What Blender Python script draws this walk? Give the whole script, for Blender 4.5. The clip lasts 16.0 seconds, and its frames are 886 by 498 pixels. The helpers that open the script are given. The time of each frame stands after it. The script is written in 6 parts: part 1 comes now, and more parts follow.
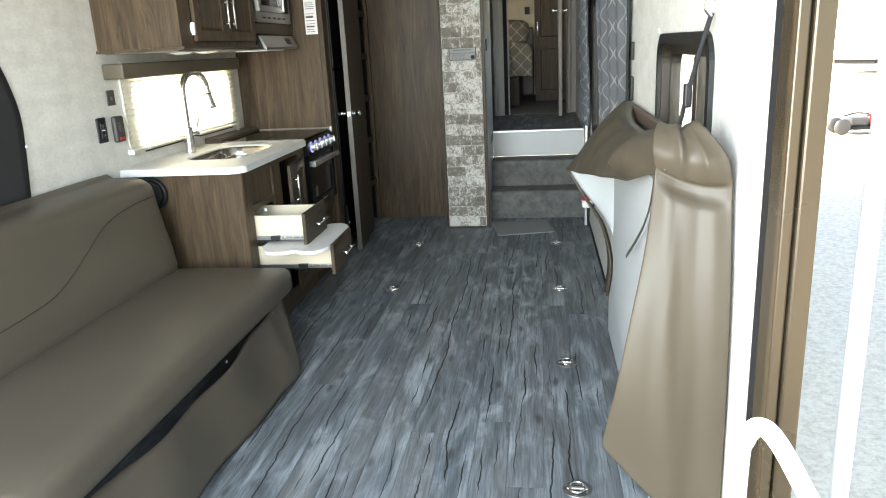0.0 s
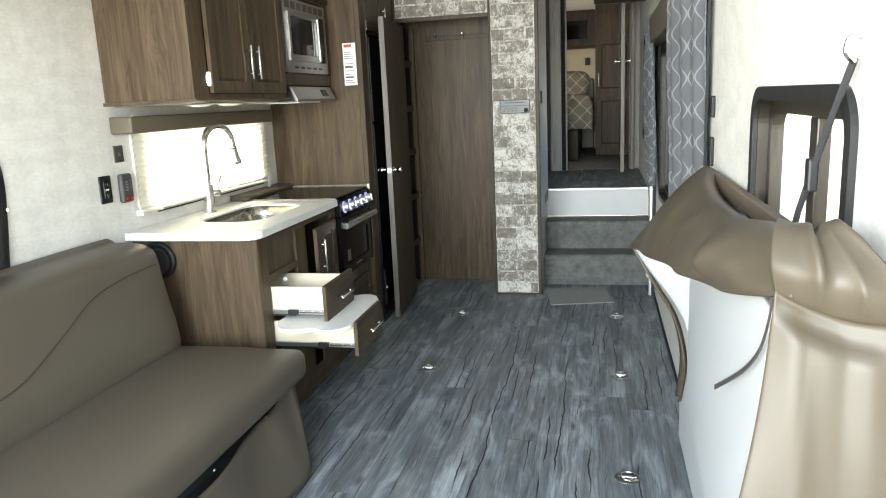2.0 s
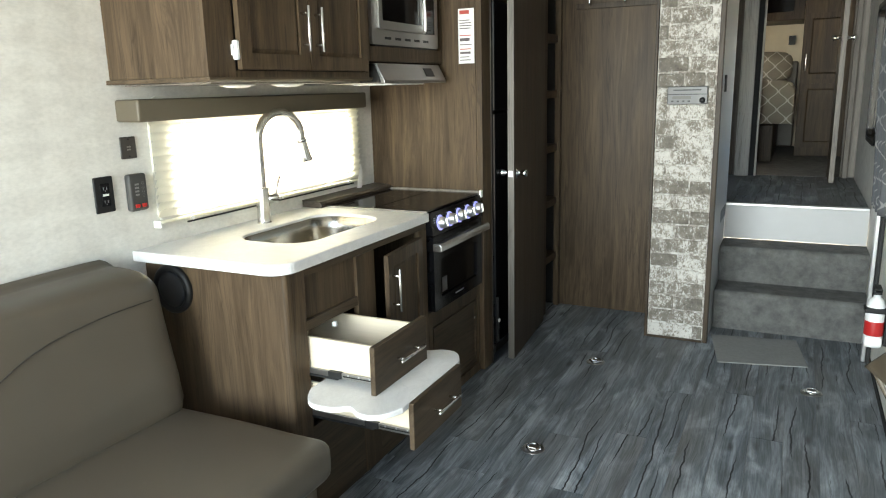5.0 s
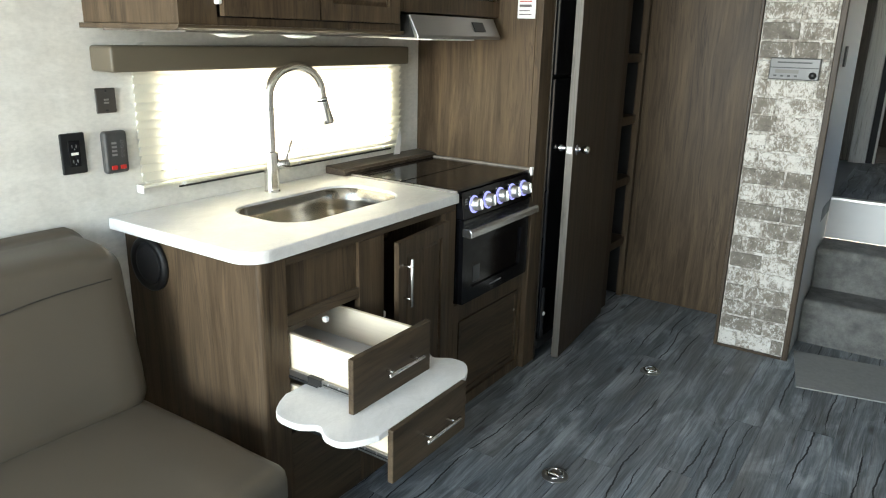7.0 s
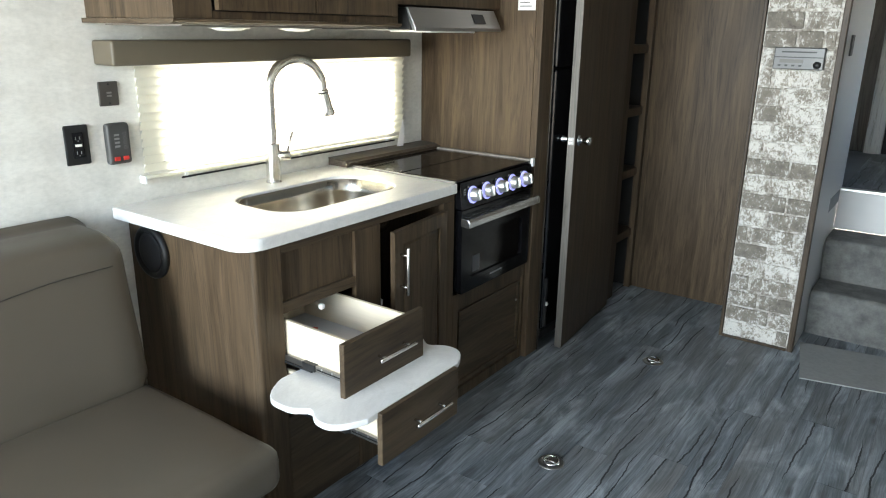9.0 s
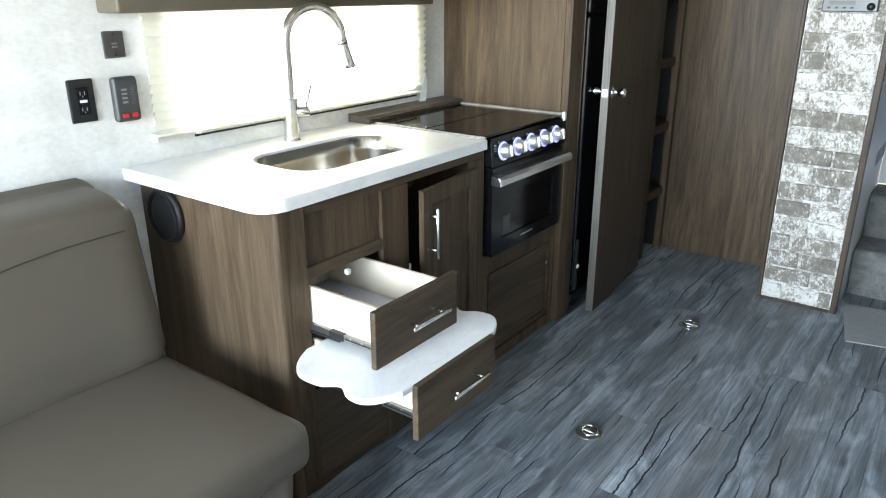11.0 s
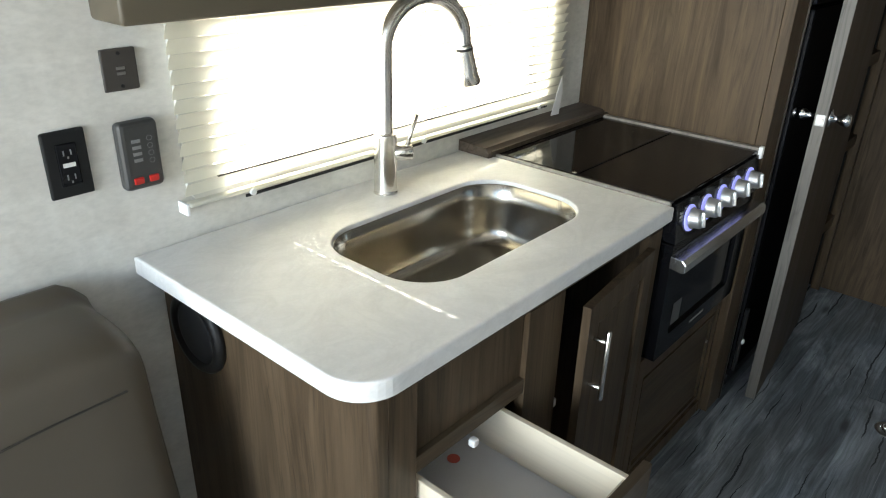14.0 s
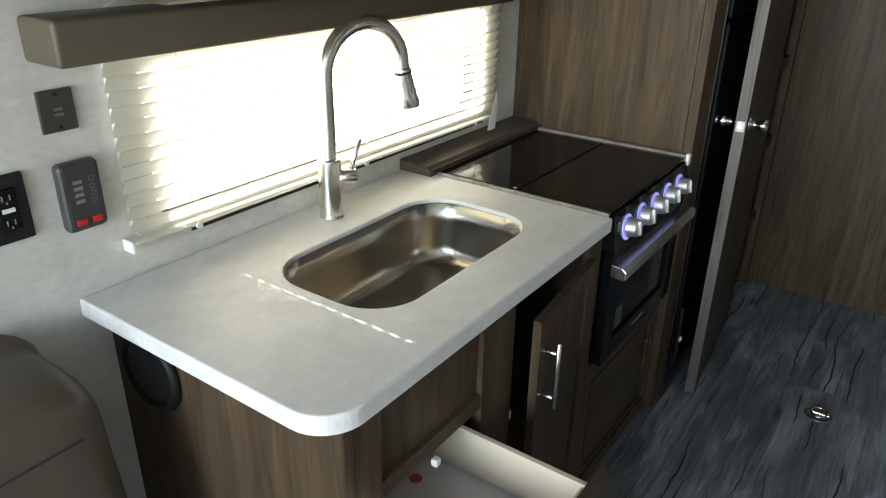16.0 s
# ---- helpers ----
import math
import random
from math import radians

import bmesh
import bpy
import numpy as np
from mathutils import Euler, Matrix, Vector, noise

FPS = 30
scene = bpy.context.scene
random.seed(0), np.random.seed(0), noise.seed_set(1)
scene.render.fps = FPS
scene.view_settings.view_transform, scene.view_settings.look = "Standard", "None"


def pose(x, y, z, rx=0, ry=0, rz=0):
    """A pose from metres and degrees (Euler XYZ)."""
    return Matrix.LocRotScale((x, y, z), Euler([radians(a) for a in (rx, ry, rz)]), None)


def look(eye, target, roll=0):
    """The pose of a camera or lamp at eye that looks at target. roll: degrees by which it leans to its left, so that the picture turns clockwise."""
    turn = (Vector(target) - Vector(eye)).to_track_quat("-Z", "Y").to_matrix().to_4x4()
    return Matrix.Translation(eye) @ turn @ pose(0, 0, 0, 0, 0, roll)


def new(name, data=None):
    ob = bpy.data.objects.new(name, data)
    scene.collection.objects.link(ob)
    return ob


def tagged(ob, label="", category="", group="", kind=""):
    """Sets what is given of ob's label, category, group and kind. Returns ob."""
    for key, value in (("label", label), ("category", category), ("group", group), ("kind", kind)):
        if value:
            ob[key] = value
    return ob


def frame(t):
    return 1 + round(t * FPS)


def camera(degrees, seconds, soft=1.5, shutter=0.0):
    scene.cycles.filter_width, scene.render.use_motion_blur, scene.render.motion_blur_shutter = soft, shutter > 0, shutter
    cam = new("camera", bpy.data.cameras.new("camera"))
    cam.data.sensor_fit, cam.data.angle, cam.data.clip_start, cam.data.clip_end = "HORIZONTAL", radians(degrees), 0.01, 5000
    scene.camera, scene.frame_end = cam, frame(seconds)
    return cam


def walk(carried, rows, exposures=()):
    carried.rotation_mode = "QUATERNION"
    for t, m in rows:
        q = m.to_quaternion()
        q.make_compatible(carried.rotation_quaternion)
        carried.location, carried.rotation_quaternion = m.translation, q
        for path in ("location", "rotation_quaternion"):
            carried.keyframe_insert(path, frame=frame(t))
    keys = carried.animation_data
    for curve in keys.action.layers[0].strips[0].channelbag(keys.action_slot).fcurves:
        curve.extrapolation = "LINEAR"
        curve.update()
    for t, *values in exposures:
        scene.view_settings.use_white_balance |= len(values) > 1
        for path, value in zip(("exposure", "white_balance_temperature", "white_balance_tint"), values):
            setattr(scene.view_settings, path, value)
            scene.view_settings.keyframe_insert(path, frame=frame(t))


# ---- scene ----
# ---- camera and walk ----
cam = camera(63.5, 16.0, 1.1)
PATH = [
    (0, (0.221, 0.353, 1.42), (-0.052, 2.258, 0.876), -2.9),
    (0.5, (0.247, 0.451, 1.413), (-0.083, 2.349, 0.877), -2.8),
    (1, (0.238, 0.595, 1.431), (-0.129, 2.491, 0.91), -2.9),
    (1.5, (0.217, 0.747, 1.436), (-0.176, 2.652, 0.973), -3.1),
    (2, (0.228, 0.854, 1.428), (-0.202, 2.764, 1.02), -2.6),
    (2.5, (0.27, 1.019, 1.445), (-0.243, 2.92, 1.093), -2.2),
    (3, (0.296, 1.174, 1.448), (-0.312, 3.055, 1.141), -1.5),
    (3.5, (0.306, 1.336, 1.424), (-0.361, 3.192, 1.093), -1.5),
    (4, (0.246, 1.558, 1.431), (-0.471, 3.385, 1.051), -0.5),
    (4.5, (0.199, 1.704, 1.422), (-0.577, 3.502, 1.018), -1.7),
    (5, (0.174, 1.91, 1.431), (-0.689, 3.66, 0.99), -1.4),
    (5.2, (0.179, 1.992, 1.429), (-0.713, 3.724, 0.977), -1.2),
    (7.5, (0.19, 2.409, 1.469), (-0.894, 3.983, 0.879), 1.8),
    (8, (0.244, 2.408, 1.466), (-0.846, 3.976, 0.873), 1.8),
    (10.3, (0.289, 2.434, 1.439), (-0.853, 3.957, 0.825), -0.5),
    (10.5, (0.261, 2.443, 1.431), (-0.883, 3.954, 0.792), -0.5),
    (11, (0.147, 2.486, 1.406), (-0.974, 3.994, 0.721), -0.1),
    (11.5, (0.036, 2.513, 1.408), (-1.04, 4.039, 0.69), 1.2),
    (12, (-0.071, 2.597, 1.411), (-1.13, 4.108, 0.641), 2.1),
    (12.5, (-0.179, 2.762, 1.445), (-1.288, 4.214, 0.63), 2.3),
    (13, (-0.295, 2.878, 1.492), (-1.49, 4.27, 0.694), 2.9),
    (13.5, (-0.447, 2.963, 1.504), (-1.676, 4.313, 0.688), 2.4),
    (14, (-0.581, 3.023, 1.518), (-1.76, 4.394, 0.664), 1.6),
    (14.5, (-0.648, 3.048, 1.525), (-1.766, 4.456, 0.65), 1.5),
    (15, (-0.667, 3.041, 1.532), (-1.772, 4.455, 0.647), 0.9),
    (15.5, (-0.639, 3.006, 1.548), (-1.728, 4.434, 0.667), 0.9),
    (16, (-0.6, 2.997, 1.56), (-1.642, 4.485, 0.722), 1.0),
]
LIGHT = [(0, 2.38, 6950, 9), (2, 2.74, 7000, 9), (3.5, 2.87, 7150, 9), (5, 2.68, 7050, 8), (8, 2.68, 6800, 9), (10.5, 3.09, 6350, 10), (12.5, 3.24, 6100, 10), (13.3, 2.82, 6450, 9), (14.2, 2.2, 6650, 10), (16, 1.94, 6650, 10)]
walk(cam, [(t, look(eye, target, roll)) for t, eye, target, roll in PATH], LIGHT)

# ---- world, sun and sky ----
world = bpy.data.worlds.new("sky")
scene.world = world
world.use_nodes = True
wn = world.node_tree
sky = wn.nodes.new("ShaderNodeTexSky")
sky.sky_type, sky.sun_disc = "NISHITA", False
sky.sun_elevation, sky.sun_rotation = radians(36), radians(-90)
wn.nodes["Background"].inputs["Strength"].default_value = 0.15
wn.links.new(sky.outputs["Color"], wn.nodes["Background"].inputs["Color"])
sun = new("sun", bpy.data.lights.new("sun", "SUN"))
sun.data.energy, sun.data.angle, sun.data.color = 5.0, radians(0.5), (1.0, 0.95, 0.88)
sun.matrix_world = look((-10 * math.cos(radians(36)), 0.0, 10 * math.sin(radians(36))), (0, 0, 0))
# the sky that looks in at the open rear of the trailer
rear_sky = new("rear_daylight", bpy.data.lights.new("rear_daylight", "AREA"))
rear_sky.data.shape, rear_sky.data.size, rear_sky.data.size_y = "RECTANGLE", 2.8, 2.2
rear_sky.data.energy, rear_sky.data.color = 92.0, (0.81, 0.925, 1.0)
rear_sky.matrix_world = look((-1.0, -1.2, 1.65), (-0.7, 3.0, 1.45))


# ---- materials ----
class Nodes:
    def __init__(self, name, rough=0.5, metal=0.0, spec=0.5):
        self.mat = bpy.data.materials.new(name)
        self.mat.use_nodes = True
        self.t = self.mat.node_tree
        self.b = self.t.nodes["Principled BSDF"]
        self.b.inputs["Roughness"].default_value = rough
        self.b.inputs["Metallic"].default_value = metal
        self.b.inputs["Specular IOR Level"].default_value = spec
        self.pos = self.t.nodes.new("ShaderNodeNewGeometry").outputs["Position"]

    def put(self, sock, v):
        if isinstance(v, bpy.types.NodeSocket):
            self.t.links.new(v, sock)
        else:
            sock.default_value = v

    def mapped(self, scale, vec=None, offset=None):
        n = self.t.nodes.new("ShaderNodeMapping")
        n.inputs["Scale"].default_value = scale
        self.t.links.new(vec or self.pos, n.inputs["Vector"])
        if offset:
            self.t.links.new(offset, n.inputs["Location"])
        return n.outputs["Vector"]

    def noise(self, vec, scale=1.0, detail=4.0, rough=0.55, distort=0.0):
        n = self.t.nodes.new("ShaderNodeTexNoise")
        n.inputs["Scale"].default_value, n.inputs["Detail"].default_value = scale, detail
        n.inputs["Roughness"].default_value, n.inputs["Distortion"].default_value = rough, distort
        self.t.links.new(vec, n.inputs["Vector"])
        return n.outputs["Fac"]

    def ramp(self, fac, stops):
        n = self.t.nodes.new("ShaderNodeValToRGB")
        while len(n.color_ramp.elements) < len(stops):
            n.color_ramp.elements.new(0.5)
        for e, (p, c) in zip(n.color_ramp.elements, stops):
            e.position = p
            e.color = (*c, 1) if isinstance(c, tuple) else (c, c, c, 1)
        self.t.links.new(fac, n.inputs["Fac"])
        return n.outputs["Color"]

    def mix(self, fac, a, b, mode="MIX"):
        n = self.t.nodes.new("ShaderNodeMix")
        n.data_type, n.blend_type = "RGBA", mode
        self.put(n.inputs[0], fac)
        self.put(n.inputs[6], a if not isinstance(a, tuple) else (*a, 1))
        self.put(n.inputs[7], b if not isinstance(b, tuple) else (*b, 1))
        return n.outputs[2]

    def math(self, op, a, b=0.0, c=0.0):
        n = self.t.nodes.new("ShaderNodeMath")
        n.operation = op
        self.put(n.inputs[0], a), self.put(n.inputs[1], b), self.put(n.inputs[2], c)
        return n.outputs[0]

    def split(self, vec):
        n = self.t.nodes.new("ShaderNodeSeparateXYZ")
        self.t.links.new(vec, n.inputs[0])
        return n.outputs

    def random(self):
        return self.t.nodes.new("ShaderNodeObjectInfo").outputs["Random"]

    def shift(self, amount=(7.0, 13.0, 5.0)):
        n = self.t.nodes.new("ShaderNodeVectorMath")
        n.operation = "SCALE"
        n.inputs[0].default_value = amount
        self.t.links.new(self.random(), n.inputs["Scale"])
        return n.outputs[0]

    def bump(self, height, strength=0.2, dist=0.002):
        n = self.t.nodes.new("ShaderNodeBump")
        n.inputs["Strength"].default_value, n.inputs["Distance"].default_value = strength, dist
        self.t.links.new(height, n.inputs["Height"])
        self.t.links.new(n.outputs["Normal"], self.b.inputs["Normal"])

    def colour(self, c):
        self.put(self.b.inputs["Base Color"], c if not isinstance(c, tuple) else (*c, 1))
        return self

    def rough(self, fac, lo, hi):
        self.put(self.b.inputs["Roughness"], self.math("MULTIPLY_ADD", fac, hi - lo, lo))


def laminate(name, dark, mid, light, axis="z", rough=0.42, mottled=1.0):
    n = Nodes(name, rough, 0.0, 0.17)
    turn = {"x": lambda a, b: (a, b, b), "y": lambda a, b: (b, a, b), "z": lambda a, b: (b, b, a)}[axis]
    # the grain bends slowly, so that it closes into tall arches
    sway = n.noise(n.mapped(turn(1.1, 4.5)), 1, 2, 0.5)
    bent = n.t.nodes.new("ShaderNodeVectorMath")
    bent.operation = "MULTIPLY_ADD"
    n.t.links.new(sway, bent.inputs[0])
    bent.inputs[1].default_value = tuple(0.10 * mottled * v for v in turn(0.0, 1.0))
    n.t.links.new(n.pos, bent.inputs[2])
    bent = bent.outputs[0]
    fine = n.noise(n.mapped(turn(5.0, 130), bent), 1, 5, 0.6, 0.2)
    grain = n.noise(n.mapped(turn(1.5, 30), bent), 1, 7, 0.68, 0.5)
    band = n.noise(n.mapped(turn(0.55, 7), bent), 1, 3, 0.5, 0.8)
    c = n.ramp(grain, [(0.28, dark), (0.5, mid), (0.74, light)])
    c = n.mix(n.math("MULTIPLY", band, 0.55 * mottled), c, n.ramp(band, [(0.32, dark), (0.68, light)]))
    vein = n.noise(n.mapped(turn(0.7, 11), bent), 1, 4, 0.55, 1.0)
    line = n.ramp(n.math("PINGPONG", n.math("MULTIPLY", vein, 5.0), 0.5), [(0.0, 0.42), (0.07, 0.85), (0.2, 1.0)])
    where = n.ramp(n.noise(n.mapped(turn(1.3, 5)), 1, 3), [(0.4, 0.15), (0.6, 1.0)])
    c = n.mix(n.math("MULTIPLY", where, 0.85 * mottled), c, line, "MULTIPLY")
    pores = n.ramp(fine, [(0.32, 0.5), (0.5, 1.0)])
    n.colour(n.mix(0.6 * max(mottled, 0.2), c, pores, "MULTIPLY"))
    n.rough(band, rough - 0.06, rough + 0.12)
    n.bump(fine, 0.12, 0.001)
    return n.mat


def plain(name, colour, rough=0.5, metal=0.0, vary=0.12, scale=9.0, bump=0.05, fine=180.0, spec=0.5):
    n = Nodes(name, rough, metal, spec)
    big = n.noise(n.pos, scale, 4)
    small = n.noise(n.pos, fine, 3)
    c = n.mix(big, tuple(v * (1 - vary) for v in colour), tuple(min(1, v * (1 + vary)) for v in colour))
    n.colour(c)
    n.rough(big, max(0.02, rough - 0.06), min(1, rough + 0.08))
    if bump:
        n.bump(small, bump, 0.001)
    return n.mat


WALNUT = laminate("walnut_laminate", (0.029, 0.019, 0.011), (0.069, 0.0465, 0.028), (0.124, 0.086, 0.052))
WALNUT_ALONG = laminate("walnut_laminate_level", (0.031, 0.021, 0.0128), (0.068, 0.048, 0.030), (0.115, 0.083, 0.053), "y")
# frames and lockers; on the pantry door the darker tone stands for shade
WALNUT_DARK = laminate("walnut_frame_and_shaded_door", (0.024, 0.017, 0.011), (0.055, 0.039, 0.027), (0.09, 0.066, 0.045))
EDGE_BAND = laminate("door_edge_band", (0.12, 0.108, 0.094), (0.15, 0.135, 0.118), (0.18, 0.163, 0.143))
PALE_POST = laminate("pale_post", (0.40, 0.385, 0.35), (0.45, 0.435, 0.40), (0.50, 0.485, 0.45))
LEDGE_WOOD = laminate("ledge_walnut", (0.045, 0.033, 0.025), (0.085, 0.066, 0.052), (0.125, 0.10, 0.08), "y", 0.32)
GREY_TRIM = laminate("grey_trim", (0.17, 0.15, 0.13), (0.23, 0.205, 0.18), (0.29, 0.26, 0.23))


def wall_paper():
    n = Nodes("off_white_wall_panel", 0.62)
    cloud = n.noise(n.mapped((3, 3, 7)), 2.2, 5, 0.6, 0.4)
    flock = n.noise(n.mapped((60, 45, 95)), 1, 4, 0.6)
    c = n.ramp(cloud, [(0.3, (0.60, 0.58, 0.535)), (0.55, (0.68, 0.66, 0.61)), (0.75, (0.74, 0.725, 0.68))])
    drag = n.noise(n.mapped((9, 9, 0.8)), 1, 5, 0.65, 0.5)
    c = n.mix(0.5, c, n.ramp(drag, [(0.35, 0.86), (0.6, 1.0)]), "MULTIPLY")
    n.colour(n.mix(0.4, c, n.ramp(flock, [(0.35, 0.76), (0.6, 1.0)]), "MULTIPLY"))
    n.bump(flock, 0.12, 0.001)
    return n.mat


WALL = wall_paper()
WHITE_BOARD = plain("white_board", (0.43, 0.445, 0.45), 0.45, vary=0.05, scale=4)
RISER_WHITE = plain("pale_grey_panel", (0.5, 0.5, 0.5), 0.5, vary=0.06)
CEILING = plain("ceiling_white", (0.72, 0.70, 0.66), 0.7, vary=0.04)


def vinyl_plank():
    """Weathered grey oak print: cloudy boards, drawn-out grain, dark wandering splits and a few knots."""
    n = Nodes("grey_oak_vinyl", 0.45, 0.0, 0.3)
    own = n.t.nodes.new("ShaderNodeTexCoord").outputs["Object"]
    at = n.mapped((1, 1, 1), None, n.shift())
    warp = n.noise(n.mapped((5, 2.2, 5), at), 1, 3, 0.5)
    bent = n.t.nodes.new("ShaderNodeVectorMath")
    bent.operation = "MULTIPLY_ADD"
    n.t.links.new(warp, bent.inputs[0])
    bent.inputs[1].default_value = (0.05, 0.0, 0.0)
    n.t.links.new(at, bent.inputs[2])
    bent = bent.outputs[0]
    streak = n.noise(n.mapped((30, 1.6, 30), bent), 1, 8, 0.68, 0.5)
    fine = n.noise(n.mapped((170, 6, 170), bent), 1, 4, 0.6)
    patch = n.noise(n.mapped((8, 2.4, 8), bent), 1, 5, 0.6, 0.7)
    c = n.ramp(streak, [(0.3, (0.044, 0.049, 0.053)), (0.5, (0.14, 0.159, 0.173)), (0.7, (0.34, 0.378, 0.405))])
    c = n.mix(n.math("MULTIPLY", patch, 0.8), c, n.ramp(patch, [(0.36, (0.050, 0.053, 0.056)), (0.5, (0.15, 0.167, 0.182)), (0.64, (0.44, 0.48, 0.51))]))
    c = n.mix(n.ramp(n.noise(n.mapped((4, 1.1, 4), at), 1, 3), [(0.45, 0.0), (0.7, 0.5)]), c, (0.155, 0.148, 0.14))
    c = n.mix(1.0, c, n.math("MULTIPLY_ADD", n.random(), 0.16, 0.92), "MULTIPLY")
    # splits that wander along the board
    across = n.split(own)[0]
    dark = None
    for k, (centre, roam, thick) in enumerate(((0.034, 0.085, 0.040), (0.090, 0.075, 0.030))):
        seed = n.shift((0.0, 31.0 + 17 * k, 9.0 + 5 * k))
        slow = n.noise(n.mapped((0, 2.1, 0), own, seed), 1, 2, 0.5)
        quick = n.noise(n.mapped((0, 19, 0), own, seed), 1, 3, 0.6)
        line = n.math("ADD", n.math("MULTIPLY_ADD", slow, roam, centre - roam / 2), n.math("MULTIPLY_ADD", quick, 0.016, -0.008))
        gate = n.noise(n.mapped((0, 1.5, 0), own, n.shift((0.0, 47.0 + 23 * k, 3.0))), 1, 3, 0.55)
        wide = n.math("MINIMUM", n.math("MULTIPLY", n.math("SUBTRACT", gate, 0.50), thick), 0.0030)
        gap_ = n.math("SUBTRACT", wide, n.math("ABSOLUTE", n.math("SUBTRACT", across, line)))
        mark = n.ramp(n.math("MULTIPLY_ADD", gap_, 300.0, 0.5), [(0.32, 0.0), (0.62, 1.0)])
        dark = mark if dark is None else n.math("MAXIMUM", dark, mark)
    knot = n.t.nodes.new("ShaderNodeTexVoronoi")
    knot.inputs["Scale"].default_value = 1.0
    n.t.links.new(n.mapped((9, 2.6, 9), bent), knot.inputs["Vector"])
    ring = n.ramp(knot.outputs["Distance"], [(0.05, 0.75), (0.15, 0.0)])
    c = n.mix(ring, c, (0.045, 0.043, 0.042))
    c = n.mix(n.math("MULTIPLY", dark, 0.93), c, (0.008, 0.008, 0.009))
    n.colour(n.mix(0.6, c, n.ramp(fine, [(0.36, 0.55), (0.6, 1.15)]), "MULTIPLY"))
    n.rough(streak, 0.40, 0.6)
    n.bump(n.math("SUBTRACT", fine, dark), 0.15, 0.001)
    return n.mat


VINYL_PLANK = vinyl_plank()
# pale grey paints the highlight along the plank bevels into the joints
SEAM = plain("plank_seam_highlight", (0.21, 0.22, 0.225), 0.7, vary=0.5, scale=4)


def faux_brick():
    """Tumbled brown brick under a broken lime wash that is thickest along the edges."""
    n = Nodes("whitewashed_brick", 0.78)
    at = n.mapped((1, 1, 1), None, n.shift())
    big = n.noise(at, 17, 5, 0.62)
    chip = n.noise(n.mapped((1, 1, 0.6), at), 95, 6, 0.75, 0.8)
    grit = n.noise(at, 210, 3, 0.7)
    c = n.ramp(big, [(0.3, (0.15, 0.13, 0.105)), (0.52, (0.235, 0.208, 0.172)), (0.75, (0.32, 0.29, 0.245))])
    c = n.mix(1.0, c, n.math("MULTIPLY_ADD", n.random(), 0.55, 0.72), "MULTIPLY")
    lime = n.math("ADD", n.math("MULTIPLY", big, 0.38), n.math("MULTIPLY", chip, 0.72))
    lime = n.math("ADD", lime, n.math("MULTIPLY_ADD", n.random(), 0.12, -0.06))
    c = n.mix(n.math("MULTIPLY", n.ramp(lime, [(0.545, 0.0), (0.605, 1.0)]), 0.85), c, (0.63, 0.61, 0.57))
    pit = n.ramp(n.noise(at, 75, 4, 0.7), [(0.32, 1.0), (0.38, 0.0)])
    c = n.mix(n.math("MULTIPLY", pit, 0.8), c, (0.055, 0.047, 0.04))
    n.colour(n.mix(0.35, c, n.ramp(grit, [(0.35, 0.6), (0.6, 1.1)]), "MULTIPLY"))
    n.bump(n.math("ADD", chip, n.math("MULTIPLY", grit, 0.3)), 0.9, 0.004)
    return n.mat


BRICK = faux_brick()


def crumbling_mortar():
    n = Nodes("pale_mortar", 0.85)
    lump = n.noise(n.pos, 48, 5, 0.7, 0.5)
    big = n.noise(n.pos, 11, 3)
    c = n.ramp(n.math("MULTIPLY_ADD", big, 0.35, n.math("MULTIPLY", lump, 0.65)), [(0.38, (0.14, 0.12, 0.098)), (0.48, (0.34, 0.31, 0.27)), (0.58, (0.60, 0.58, 0.54))])
    n.colour(c)
    n.bump(lump, 1.0, 0.006)
    return n.mat


MORTAR = crumbling_mortar()


def vinyl_leather(name, colour, spec=0.35, rough=0.42):
    n = Nodes(name, rough, 0.0, spec)
    pebble = n.noise(n.pos, 420, 3, 0.6)
    big = n.noise(n.pos, 3.5, 4)
    n.colour(n.mix(big, tuple(v * 0.9 for v in colour), tuple(v * 1.1 for v in colour)))
    n.rough(big, rough - 0.04, rough + 0.1)
    n.bump(pebble, 0.18, 0.001)
    return n.mat


SOFA_VINYL = vinyl_leather("brown_grey_vinyl", (0.084, 0.069, 0.051), 0.45, 0.38)
TAN_VINYL = vinyl_leather("tan_vinyl", (0.066, 0.0525, 0.036))
VALANCE_CLOTH = vinyl_leather("valance_cloth", (0.095, 0.078, 0.053))
STITCH = plain("dark_stitching", (0.035, 0.028, 0.022), 0.8)


def stone_top():
    n = Nodes("grey_white_marbled_top", 0.38)
    cloud = n.noise(n.mapped((4, 2.2, 4)), 1.5, 5, 0.6, 1.6)
    vein = n.noise(n.mapped((5, 3, 5)), 2.0, 5, 0.6, 2.2)
    fine = n.noise(n.pos, 160, 3)
    c = n.ramp(cloud, [(0.3, (0.65, 0.64, 0.62)), (0.55, (0.73, 0.72, 0.70)), (0.75, (0.79, 0.785, 0.77))])
    line = n.ramp(n.math("ABSOLUTE", n.math("SUBTRACT", vein, 0.5)), [(0.0, 0.9), (0.09, 1.0)])
    c = n.mix(0.6, c, line, "MULTIPLY")
    n.colour(n.mix(0.12, c, fine, "MULTIPLY"))
    n.rough(cloud, 0.3, 0.42)
    return n.mat


STONE = stone_top()


